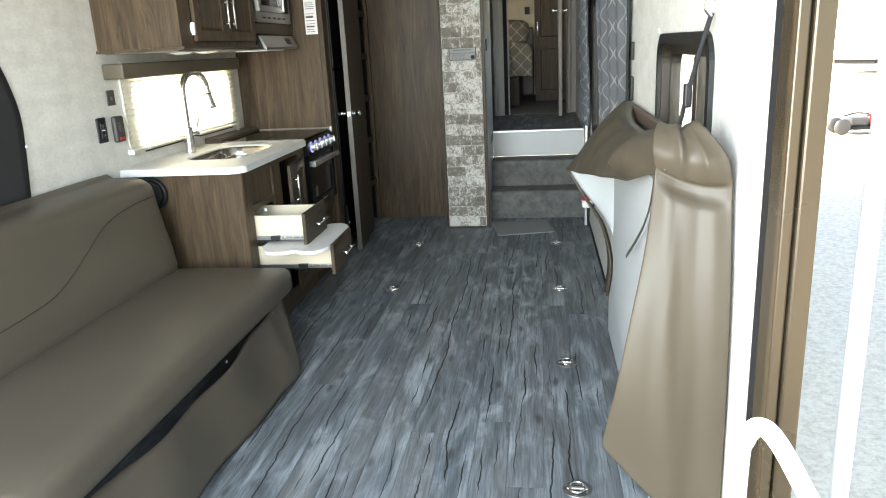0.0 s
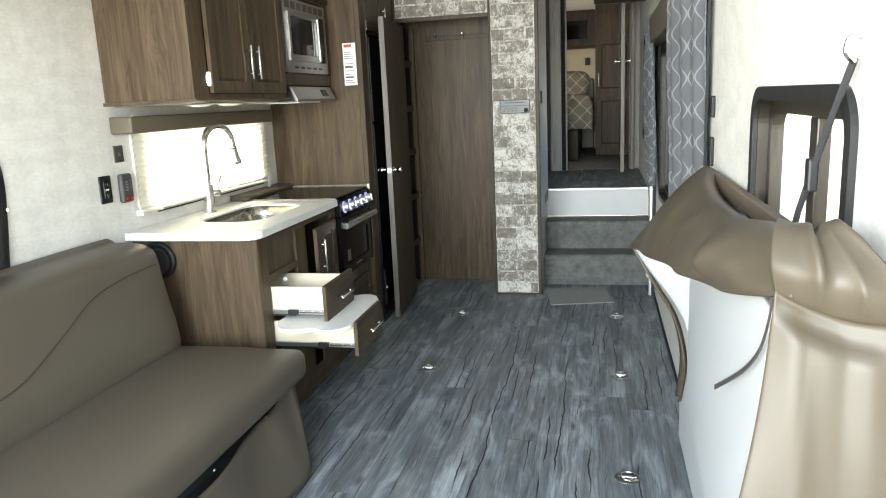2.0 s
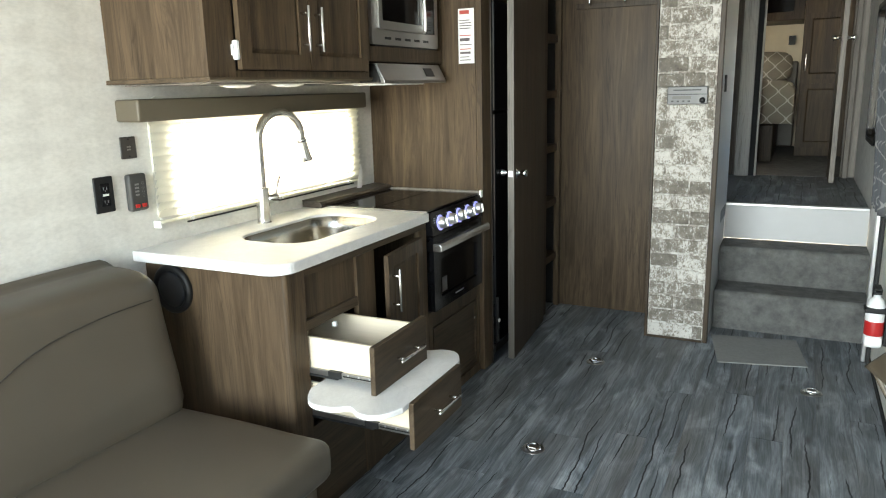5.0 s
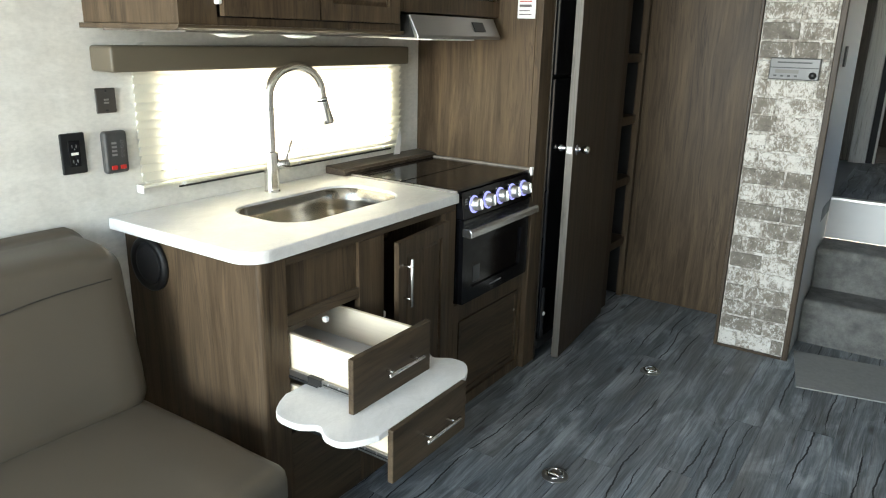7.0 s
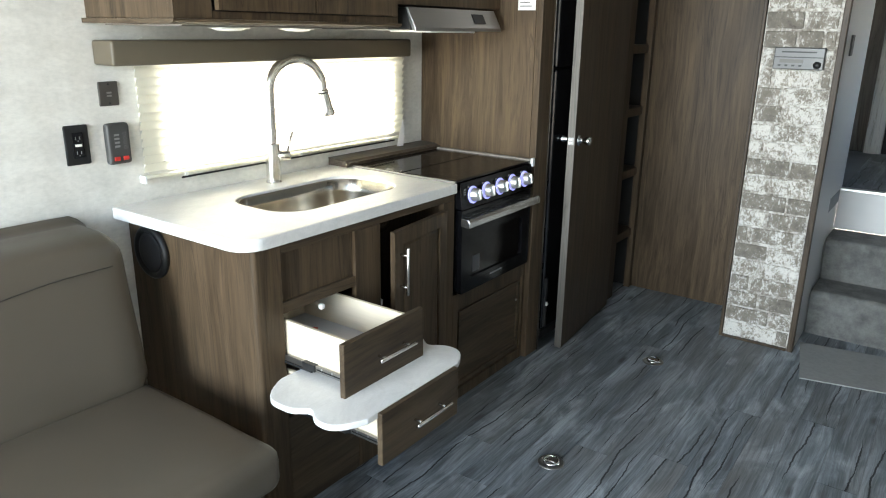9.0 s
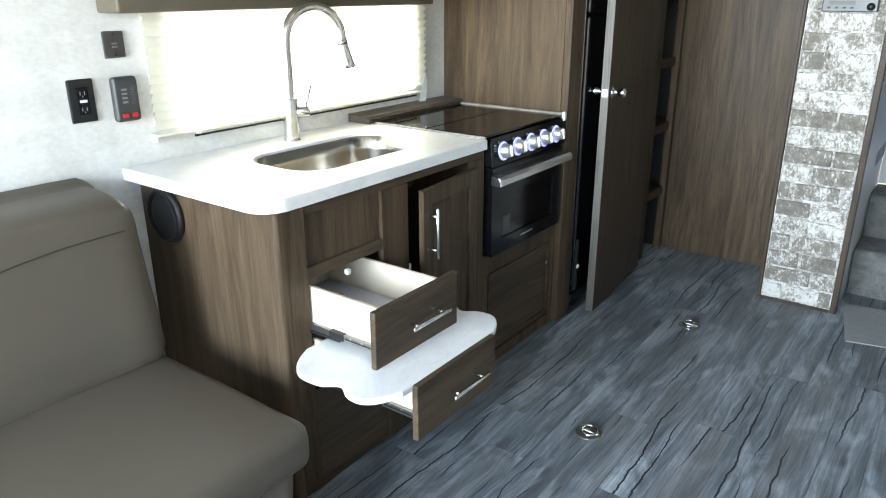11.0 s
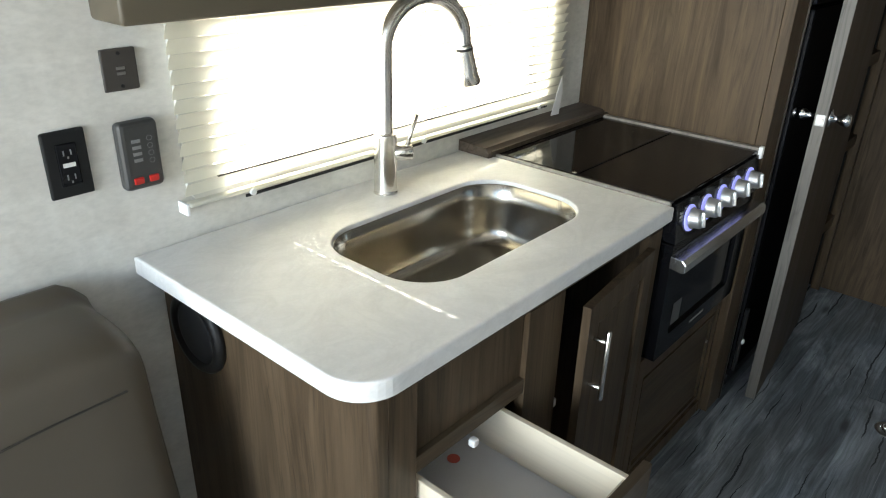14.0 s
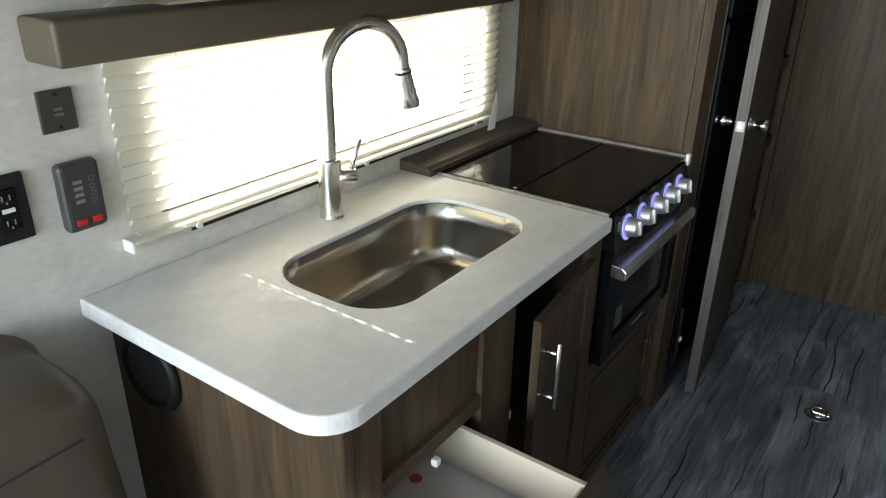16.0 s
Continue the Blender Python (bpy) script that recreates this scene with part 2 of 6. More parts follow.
def steel(name, colour, rough, stretch=(4, 4, 300)):
    n = Nodes(name, rough, 1.0)
    brushed = n.noise(n.mapped(stretch), 1, 3)
    n.colour(n.mix(brushed, tuple(v * 0.88 for v in colour), colour))
    n.rough(brushed, rough - 0.03, rough + 0.06)
    n.bump(brushed, 0.012, 0.0003)
    return n.mat


SINK_STEEL = steel("brushed_sink_steel", (0.42, 0.39, 0.34), 0.2, (500, 8, 8))
NICKEL = steel("brushed_nickel", (0.78, 0.76, 0.72), 0.22, (90, 90, 5))
KNOB_METAL = steel("satin_knob_metal", (0.88, 0.88, 0.88), 0.3)
CHROME = steel("chrome", (0.72, 0.73, 0.75), 0.14)
APPLIANCE_STEEL = steel("appliance_steel", (0.36, 0.35, 0.335), 0.34, (4, 300, 300))
HANDLE_STEEL = steel("satin_handle_steel", (0.78, 0.78, 0.77), 0.24, (300, 4, 300))
ALUMINIUM = steel("aluminium_edge", (0.75, 0.75, 0.75), 0.3)
DARK_BRONZE = plain("dark_bronze_frame", (0.03, 0.024, 0.017), 0.35, 0.3, vary=0.12, scale=3)
BRONZE_METAL = plain("bronze_painted_metal", (0.062, 0.047, 0.029), 0.27, 0.4, vary=0.12, scale=3)
BLACK_GLOSS = plain("black_gloss", (0.006, 0.006, 0.007), 0.12, vary=0.2, bump=0, spec=0.22)
BLACK_GLASS = plain("black_glass", (0.006, 0.005, 0.005), 0.06, vary=0.1, bump=0, spec=0.24)
BLACK_PLASTIC = plain("black_plastic", (0.012, 0.012, 0.012), 0.42, spec=0.3)
CHARCOAL_PLASTIC = plain("charcoal_plastic", (0.042, 0.041, 0.039), 0.42)
DARK_PLASTIC = plain("dark_brown_plastic", (0.05, 0.043, 0.037), 0.45)
BLACK_RUBBER = plain("black_rubber", (0.015, 0.015, 0.015), 0.7)
BLACK_CLOTH = plain("black_cloth", (0.016, 0.016, 0.017), 0.85, bump=0.3)
GREY_PLASTIC = plain("grey_plastic", (0.066, 0.065, 0.063), 0.4)
WHITE_PLASTIC = plain("white_plastic", (0.78, 0.78, 0.77), 0.4, vary=0.03)
RED_PLASTIC = plain("red_plastic", (0.5, 0.02, 0.015), 0.35)
RED_PAINT = plain("red_paint", (0.42, 0.02, 0.02), 0.3)
PAPER = plain("paper", (0.75, 0.73, 0.7), 0.8, vary=0.04)
INK = plain("ink", (0.12, 0.1, 0.1), 0.8)
RED_INK = plain("red_ink", (0.45, 0.08, 0.06), 0.8)
PALE_INK = plain("pale_marking", (0.2, 0.2, 0.195), 0.6)
BIRCH = laminate("pale_drawer_wood", (0.59, 0.51, 0.385), (0.615, 0.535, 0.41), (0.64, 0.56, 0.435), "x", 0.55, 0.15)
DRAWER_BASE = plain("drawer_base", (0.5, 0.49, 0.5), 0.5)
STITCHED_EDGE = plain("raw_vinyl_edge", (0.12, 0.082, 0.055), 0.8, vary=0.3, scale=30)
SEAL = plain("black_door_seal", (0.005, 0.005, 0.005), 0.8)


def carpet():
    n = Nodes("grey_brown_carpet", 0.95)
    tuft = n.noise(n.pos, 230, 4, 0.7)
    mot = n.noise(n.pos, 16, 5, 0.65)
    c = n.ramp(mot, [(0.3, (0.085, 0.085, 0.081)), (0.7, (0.18, 0.178, 0.17))])
    n.colour(n.mix(0.6, c, n.ramp(tuft, [(0.3, 0.55), (0.6, 1.0)]), "MULTIPLY"))
    n.bump(tuft, 0.8, 0.004)
    return n.mat


CARPET = carpet()
DOORMAT = plain("grey_felt_mat", (0.23, 0.23, 0.225), 0.95, vary=0.2, scale=60, bump=0.5)


def ogee_cloth(name, ground, line, across, pitch=0.15, rise=0.17, gloss=0.55):
    n = Nodes(name, gloss)
    s = n.split(n.pos)
    u = n.math("MODULO", n.math("ADD", n.math("DIVIDE", s[across], pitch), 100.0), 1.0)
    wave = n.math("SINE", n.math("MULTIPLY", s[2], 2 * math.pi / rise))
    off = n.math("ABSOLUTE", n.math("SUBTRACT", u, 0.5))
    d = n.math("ABSOLUTE", n.math("SUBTRACT", off, n.math("MULTIPLY_ADD", wave, 0.215, 0.25)))
    weave = n.noise(n.mapped((400, 400, 900)), 1, 2)
    shine = n.noise(n.pos, 6, 4)
    g = n.mix(shine, tuple(v * 0.75 for v in ground), tuple(v * 1.25 for v in ground))
    c = n.mix(n.ramp(d, [(0.028, 1.0), (0.05, 0.0)]), g, line)
    n.colour(n.mix(0.3, c, n.ramp(weave, [(0.3, 0.7), (0.6, 1.0)]), "MULTIPLY"))
    n.bump(weave, 0.2, 0.001)
    return n.mat


CURTAIN = ogee_cloth("grey_ogee_curtain", (0.115, 0.12, 0.132), (0.31, 0.31, 0.305), 1, 0.135, 0.115)
BEDSPREAD = ogee_cloth("taupe_ogee_bedspread", (0.27, 0.24, 0.19), (0.6, 0.58, 0.52), 0, 0.16, 0.16, 0.8)


def slat_material():
    n = Nodes("ivory_blind_slat", 0.45)
    n.colour((0.78, 0.76, 0.68))
    t = n.t
    tr = t.nodes.new("ShaderNodeBsdfTranslucent")
    tr.inputs["Color"].default_value = (0.82, 0.8, 0.66, 1)
    add = t.nodes.new("ShaderNodeMixShader")
    add.inputs[0].default_value = 0.36
    t.links.new(n.b.outputs[0], add.inputs[1])
    t.links.new(tr.outputs[0], add.inputs[2])
    t.links.new(add.outputs[0], t.nodes["Material Output"].inputs["Surface"])
    return n.mat


SLAT = slat_material()


def glass_material(name, tint=(1, 1, 1)):
    n = Nodes(name, 0.02)
    n.colour(tint)
    n.b.inputs["Transmission Weight"].default_value = 1.0
    n.b.inputs["IOR"].default_value = 1.1
    return n.mat


PANE = glass_material("window_glass", (0.93, 0.95, 0.94))
# dark tint added to cut the daylight through window_3
DIMMING_PANE = glass_material("dimming_glass", (0.20, 0.20, 0.19))


def glow(name, colour, strength):
    n = Nodes(name)
    n.colour(colour)
    n.b.inputs["Emission Color"].default_value = (*colour, 1)
    n.b.inputs["Emission Strength"].default_value = strength
    return n.mat


BLUE_LED = glow("blue_led", (0.40, 0.42, 1.0), 0.13)


def gravel_material():
    n = Nodes("pale_gravel", 0.95)
    stones = n.noise(n.pos, 22, 5, 0.75)
    big = n.noise(n.pos, 0.7, 4)
    c = n.ramp(stones, [(0.3, (0.44, 0.37, 0.27)), (0.55, (0.74, 0.645, 0.49)), (0.75, (0.86, 0.77, 0.62))])
    n.colour(n.mix(n.math("MULTIPLY", big, 0.4), c, (0.74, 0.65, 0.50)))
    n.bump(stones, 0.8, 0.03)
    return n.mat


GRAVEL = gravel_material()


# ---- building helpers ----
WHERE = {}


def thing(name, at, label, category, group="", kind=""):
    ob = new(name)
    ob.location = at
    ob.empty_display_size = 0.1
    WHERE[ob] = Vector(at)
    return tagged(ob, label, category, group, kind)


def mesh_from(bm, material, origin=(0, 0, 0), smooth=False):
    if origin != (0, 0, 0):
        bmesh.ops.translate(bm, verts=bm.verts[:], vec=-Vector(origin))
    bm.normal_update()
    me = bpy.data.meshes.new("mesh")
    bm.to_mesh(me)
    bm.free()
    me.materials.append(material)
    for p in me.polygons:
        p.use_smooth = smooth
    return me


def part(name, bm, material, parent, label="", smooth=False):
    """One mesh, given in world metres, under a thing or a part."""
    org = WHERE[parent]
    me = mesh_from(bm, material, tuple(org), smooth)
    me.name = name
    ob = new(name, me)
    ob.parent = parent
    WHERE[ob] = org
    return tagged(ob, label)


def setting(name, bm, material, label, category, smooth=False):
    me = mesh_from(bm, material, (0, 0, 0), smooth)
    ob = new(name, me)
    WHERE[ob] = Vector((0, 0, 0))
    return tagged(ob, label, category, "", "structure")


def box(x0, x1, y0, y1, z0, z1, bevel=0.0, segs=2):
    bm = bmesh.new()
    bmesh.ops.create_cube(bm, size=1)
    for v in bm.verts:
        v.co = ((x0 + x1) / 2 + v.co.x * (x1 - x0), (y0 + y1) / 2 + v.co.y * (y1 - y0), (z0 + z1) / 2 + v.co.z * (z1 - z0))
    if bevel:
        bmesh.ops.bevel(bm, geom=bm.edges[:], offset=bevel, segments=segs, profile=0.5, affect="EDGES")
    return bm


def join(*bms):
    out = bmesh.new()
    for b in bms:
        me = bpy.data.meshes.new("tmp")
        b.to_mesh(me)
        b.free()
        out.from_mesh(me)
        bpy.data.meshes.remove(me)
    return out


def turned(bm, m):
    bmesh.ops.transform(bm, matrix=m, verts=bm.verts[:])
    return bm


def about(bm, point, degrees, axis="Z"):
    p = Vector(point)
    return turned(bm, Matrix.Translation(p) @ Matrix.Rotation(radians(degrees), 4, axis) @ Matrix.Translation(-p))


def lathe(profile, at, axis="z", n=24):
    """Turned body: (radius, height) pairs along an axis from at."""
    bm = bmesh.new()
    rings = []
    for r, h in profile:
        rings.append([bm.verts.new((r * math.cos(2 * math.pi * i / n), r * math.sin(2 * math.pi * i / n), h)) for i in range(n)])
    for a, b in zip(rings, rings[1:]):
        for i in range(n):
            bm.faces.new((a[i], a[(i + 1) % n], b[(i + 1) % n], b[i]))
    if profile[0][0] > 1e-6:
        bm.faces.new(rings[0][::-1])
    if profile[-1][0] > 1e-6:
        bm.faces.new(rings[-1])
    bmesh.ops.remove_doubles(bm, verts=bm.verts[:], dist=1e-6)
    rot = {"z": Matrix.Identity(4), "x": Matrix.Rotation(radians(90), 4, "Y"), "y": Matrix.Rotation(radians(-90), 4, "X")}[axis]
    return turned(bm, Matrix.Translation(at) @ rot)


def rod(a, b, r, n=14):
    a, b = Vector(a), Vector(b)
    d = b - a
    bm = lathe([(r * 0.85, 0), (r, 0.06 * r + 0.0006), (r, d.length - 0.06 * r - 0.0006), (r * 0.85, d.length)], (0, 0, 0), "z", n)
    return turned(bm, Matrix.Translation(a) @ d.to_track_quat("Z", "Y").to_matrix().to_4x4())


def smooth_line(points, per=8):
    pts = [Vector(p) for p in points]
    out = []
    ext = [2 * pts[0] - pts[1], *pts, 2 * pts[-1] - pts[-2]]
    for i in range(1, len(ext) - 2):
        p0, p1, p2, p3 = ext[i - 1:i + 3]
        for k in range(per):
            t = k / per
            out.append(0.5 * (2 * p1 + (p2 - p0) * t + (2 * p0 - 5 * p1 + 4 * p2 - p3) * t * t + (3 * p1 - p0 - 3 * p2 + p3) * t ** 3))
    out.append(pts[-1])
    return out


def tube(points, r, n=12, closed=False):
    bm = bmesh.new()
    rings = []
    m = len(points)
    s = None
    for i, p in enumerate(points):
        p = Vector(p)
        a = Vector(points[(i - 1) % m] if closed else points[max(i - 1, 0)])
        b = Vector(points[(i + 1) % m] if closed else points[min(i + 1, m - 1)])
        d = (b - a).normalized()
        if s is None:
            s = d.cross(Vector((0, 0, 1)))
            if s.length < 0.05:
                s = d.cross(Vector((0.3, 1, 0)))
        s = (s - d * s.dot(d)).normalized()
        w = d.cross(s).normalized()
        rr = r[i] if isinstance(r, (list, tuple)) else r
        rings.append([bm.verts.new(p + rr * (s * math.cos(2 * math.pi * k / n) + w * math.sin(2 * math.pi * k / n))) for k in range(n)])
    pairs = list(zip(rings, rings[1:])) + ([(rings[-1], rings[0])] if closed else [])
    for a, b in pairs:
        for k in range(n):
            bm.faces.new((a[k], a[(k + 1) % n], b[(k + 1) % n], b[k]))
    if not closed:
        bm.faces.new(rings[0][::-1]), bm.faces.new(rings[-1])
    bmesh.ops.recalc_face_normals(bm, faces=bm.faces[:])
    return bm


def rounded(x0, x1, y0, y1, radii, n=7):
    """Outline, counter-clockwise from the low corner, with four corner radii."""
    pts = []
    for (cx, cy, a0), r in zip(((x0, y0, 180), (x1, y0, 270), (x1, y1, 0), (x0, y1, 90)), radii):
        if r <= 0:
            pts.append((cx, cy))
            continue
        ox, oy = cx + (r if cx == x0 else -r), cy + (r if cy == y0 else -r)
        for k in range(n + 1):
            a = radians(a0 + 90 * k / n)
            pts.append((ox + r * math.cos(a), oy + r * math.sin(a)))
    return pts


def prism(outline, lo, hi, axis="z", bevel=0.0):
    """A slab of an outline; axis x takes (y, z), y takes (x, z), z takes (x, y)."""
    bm = bmesh.new()
    spot = {"z": lambda a, b, h: (a, b, h), "x": lambda a, b, h: (h, a, b), "y": lambda a, b, h: (a, h, b)}[axis]
    low = [bm.verts.new(spot(a, b, lo)) for a, b in outline]
    high = [bm.verts.new(spot(a, b, hi)) for a, b in outline]
    m = len(outline)
    f = [bm.faces.new(low), bm.faces.new(high)]
    for i in range(m):
        bm.faces.new((low[i], low[(i + 1) % m], high[(i + 1) % m], high[i]))
    bmesh.ops.recalc_face_normals(bm, faces=bm.faces[:])
    if bevel:
        edges = {e for face in f for e in face.edges}
        bmesh.ops.bevel(bm, geom=list(edges), offset=bevel, segments=2, profile=0.5, affect="EDGES")
    return bm


def slab_with_hole(outer, inner, lo, hi, axis="z"):
    """A slab with one opening through it; both outlines turn the same way and are matched by angle."""
    bm = bmesh.new()
    spot = {"z": lambda a, b, h: (a, b, h), "x": lambda a, b, h: (h, a, b), "y": lambda a, b, h: (a, h, b)}[axis]
    for h in (lo, hi):
        ov = [bm.verts.new(spot(a, b, h)) for a, b in outer]
        iv = [bm.verts.new(spot(a, b, h)) for a, b in inner]
        oe = [bm.edges.new((ov[i], ov[(i + 1) % len(ov)])) for i in range(len(ov))]
        ie = [bm.edges.new((iv[i], iv[(i + 1) % len(iv)])) for i in range(len(iv))]
        bmesh.ops.triangle_fill(bm, use_beauty=True, edges=oe + ie)
        if h == lo:
            lows = ov, iv
    for a, b in ((lows[0], ov), (lows[1], iv)):
        for i in range(len(a)):
            bm.faces.new((a[i], a[(i + 1) % len(a)], b[(i + 1) % len(a)], b[i]))
    bmesh.ops.recalc_face_normals(bm, faces=bm.faces[:])
    return bm


def sheet(fn, nu, nv):
    bm = bmesh.new()
    g = [[bm.verts.new(fn(i / nu, j / nv)) for j in range(nv + 1)] for i in range(nu + 1)]
    for i in range(nu):
        for j in range(nv):
            bm.faces.new((g[i][j], g[i + 1][j], g[i + 1][j + 1], g[i][j + 1]))
    return bm


def thicken(ob, t):
    s = ob.modifiers.new("thickness", "SOLIDIFY")
    s.thickness, s.offset = t, 0.0
    return ob


def cushion(x0, x1, y0, y1, z0, z1, r=0.045, crown=0.015):
    """A padded block, rounded and slightly domed on top."""
    bm = box(x0, x1, y0, y1, z0, z1, r, 4)
    bmesh.ops.subdivide_edges(bm, edges=[e for e in bm.edges if e.calc_length() > 0.2], cuts=10, use_grid_fill=True)
    for v in bm.verts:
        u, w = (v.co.x - x0) / (x1 - x0), (v.co.y - y0) / (y1 - y0)
        if v.co.z > (z0 + z1) / 2:
            v.co.z += crown * max(0.0, 16 * u * (1 - u) * w * (1 - w)) ** 0.5 + 0.004 * noise.noise((v.co.x * 5, v.co.y * 5, 1))
    return bm


def lerp(a, b, t):
    return a + (b - a) * t


def curve_at(keys, t):
    """A smooth value through evenly spaced keys."""
    m = len(keys) - 1
    f = min(max(t, 0), 1) * m
    i = min(int(f), m - 1)
    s = f - i
    p0, p1, p2, p3 = keys[max(i - 1, 0)], keys[i], keys[i + 1], keys[min(i + 2, m)]
    return 0.5 * (2 * p1 + (p2 - p0) * s + (2 * p0 - 5 * p1 + 4 * p2 - p3) * s * s + (3 * p1 - p0 - 3 * p2 + p3) * s ** 3)


def raised_panel(y0, y1, z0, z1, x, t=0.018, rail=0.05):
    """A cabinet front that faces +x: frame, routed slope and centre field."""
    frame_ = slab_with_hole(rounded(y0, y1, z0, z1, (0, 0, 0, 0)), rounded(y0 + rail, y1 - rail, z0 + rail, z1 - rail, (0, 0, 0, 0)), x, x + t, "x")
    field = bmesh.new()
    a = [(y0 + rail, z0 + rail), (y1 - rail, z0 + rail), (y1 - rail, z1 - rail), (y0 + rail, z1 - rail)]
    s = 0.014
    b = [(y0 + rail + s, z0 + rail + s), (y1 - rail - s, z0 + rail + s), (y1 - rail - s, z1 - rail - s), (y0 + rail + s, z1 - rail - s)]
    va = [field.verts.new((x + t * 0.35, *p)) for p in a]
    vb = [field.verts.new((x + t * 0.75, *p)) for p in b]
    for i in range(4):
        field.faces.new((va[i], va[(i + 1) % 4], vb[(i + 1) % 4], vb[i]))
    field.faces.new(vb)
    return frame_, field


def bar_pull(parent, a, b, out, r=0.0055):
    """A bar handle between a and b that stands off along out, on two posts."""
    a, b, out = Vector(a), Vector(b), Vector(out)
    d = (b - a)
    bm = join(rod(a + out, b + out, r), rod(a + d * 0.16, a + d * 0.16 + out, r * 0.8), rod(a + d * 0.84, a + d * 0.84 + out, r * 0.8))
    return part("handle", bm, NICKEL, parent, "brushed nickel bar handle", True)


LEFT, RIGHT, REAR, FRONT = -1.80, 0.60, 1.5, 5.95
CEIL = 2.45

# ---- setting: floor, walls, ceiling ----
floor = setting("floor", box(-1.86, 0.66, REAR - 0.05, 6.44, -0.06, -0.004), SEAM, "underlay beneath the grey oak plank floor, pale to paint the highlight along plank edges", "floor")
wall_left = setting("wall_left", slab_with_hole([(REAR, -0.05), (8.3, -0.05), (8.3, CEIL), (REAR, CEIL)], rounded(3.73, 4.90, 1.014, 1.40, (0.04,) * 4), LEFT - 0.06, LEFT, "x"), WALL, "off-white textured wall panel behind the kitchen", "wall")
W2 = (2.05, 2.74, 0.86, 1.40)
W3 = (4.5, 5.6, 0.78, 1.68)
# unseen opening, added to bring daylight onto the landing and stair wall
W4 = (6.85, 7.45, 1.05, 1.85)
bm = join(slab_with_hole([(1.602, -0.05), (3.2, -0.05), (3.2, CEIL), (1.602, CEIL)], rounded(W2[0], W2[1], W2[2], W2[3], (0.06,) * 4), RIGHT, RIGHT + 0.06, "x"),
          slab_with_hole([(6.3, -0.05), (8.3, -0.05), (8.3, CEIL), (6.3, CEIL)], rounded(*W4, (0.06,) * 4), RIGHT, RIGHT + 0.06, "x"),
          slab_with_hole([(3.2, -0.05), (6.3, -0.05), (6.3, CEIL), (3.2, CEIL)], rounded(W3[0], W3[1], W3[2], W3[3], (0.06,) * 4), RIGHT, RIGHT + 0.06, "x"))
wall_right = setting("wall_right", bm, WALL, "off-white textured wall panel with two windows and one added unseen opening", "wall")
ceiling = setting("ceiling", box(LEFT - 0.06, RIGHT + 0.06, REAR, 11.2, CEIL, CEIL + 0.06), CEILING, "plain white ceiling panel", "ceiling")
# pantry block and stair wall
setting("wall_pantry_back", box(LEFT, -0.235, 6.37, 6.40, 0, CEIL), WALNUT, "walnut laminate panel at the back of the pantry", "wall")
setting("wall_stair", box(-0.232, -0.195, FRONT + 0.022, 6.78, 0, CEIL), RISER_WHITE, "pale grey side wall beside the stairs", "wall")
setting("wall_pantry_right", box(-0.53, -0.50, FRONT + 0.012, 6.369, 0, CEIL), WALNUT, "walnut laminate side of the pantry", "wall")
wall_brick = setting("wall_brick", join(box(-0.515, -0.215, FRONT, FRONT + 0.02, 0, CEIL), box(-1.19, -0.519, FRONT, FRONT + 0.012, 2.0, CEIL)), MORTAR, "whitewashed faux brick panel beside the pantry", "wall")
setting("trim_brick", join(box(-0.213, -0.188, FRONT - 0.012, FRONT + 0.022, 0, CEIL, 0.003), box(-0.532, -0.517, FRONT - 0.010, FRONT + 0.011, 0, CEIL, 0.003),
                           box(-0.515, -0.215, FRONT - 0.011, FRONT - 0.001, 0, 0.012)), WALNUT_DARK, "dark walnut trim round the brick panel", "trim")
setting("trim_pantry", join(box(-1.19, -0.534, FRONT - 0.006, FRONT + 0.012, 1.972, 2.0, 0.002), box(-1.222, -1.192, FRONT - 0.006, FRONT + 0.03, 0, CEIL, 0.002)), WALNUT_DARK, "dark walnut frame of the pantry opening", "trim")

# stairs
bm = bmesh.new()


def stair_profile(y, z, r=0.03):
    return [(y + r - r * math.cos(radians(a)), z - r + r * math.sin(radians(a))) for a in range(0, 91, 15)]


prof = [(6.25, 0.0)] + [(y, z) for y, z in stair_profile(6.22, 0.235)] + [(6.47, 0.235)] + stair_profile(6.44, 0.455) + [(6.70, 0.455), (6.70, 0.0)]
stairs = thing("stairs", (0.2, 6.25, 0.0), "two grey-brown carpeted steps below a white riser", "stairs", "", "structure")
part("carpeted_steps", prism(prof, -0.19, 0.597, "x"), CARPET, stairs)
part("riser", box(-0.192, 0.596, 6.702, 6.715, 0.456, 0.664), RISER_WHITE, stairs, "pale grey top riser")
part("nosing", box(-0.192, 0.596, 6.690, 6.73, 0.664, 0.682, 0.004), ALUMINIUM, stairs, "bright aluminium nosing")
floor_upper = setting("floor_upper", box(-0.193, 0.598, 6.716, 8.26, 0.6, 0.668), SEAM, "underlay of the upper landing", "floor")
setting("floor_bathroom", box(LEFT, -0.194, 6.402, 8.244, 0.6, 0.671), SEAM, "floor of the dark bathroom beside the landing", "floor")
setting("floor_bedroom", box(LEFT, RIGHT + 0.06, 8.262, 11.2, 0.6, 0.674), CARPET, "grey-brown bedroom carpet", "floor")

# bedroom end
setting("wall_bedroom_left", box(LEFT, -0.10, 8.245, 8.285, 0.676, CEIL), GREY_TRIM, "grey partition of the bedroom", "wall")
setting("wall_bedroom_right", box(0.50, RIGHT - 0.002, 8.245, 8.285, 0.676, CEIL), GREY_TRIM, "grey partition beside the bedroom door", "wall")
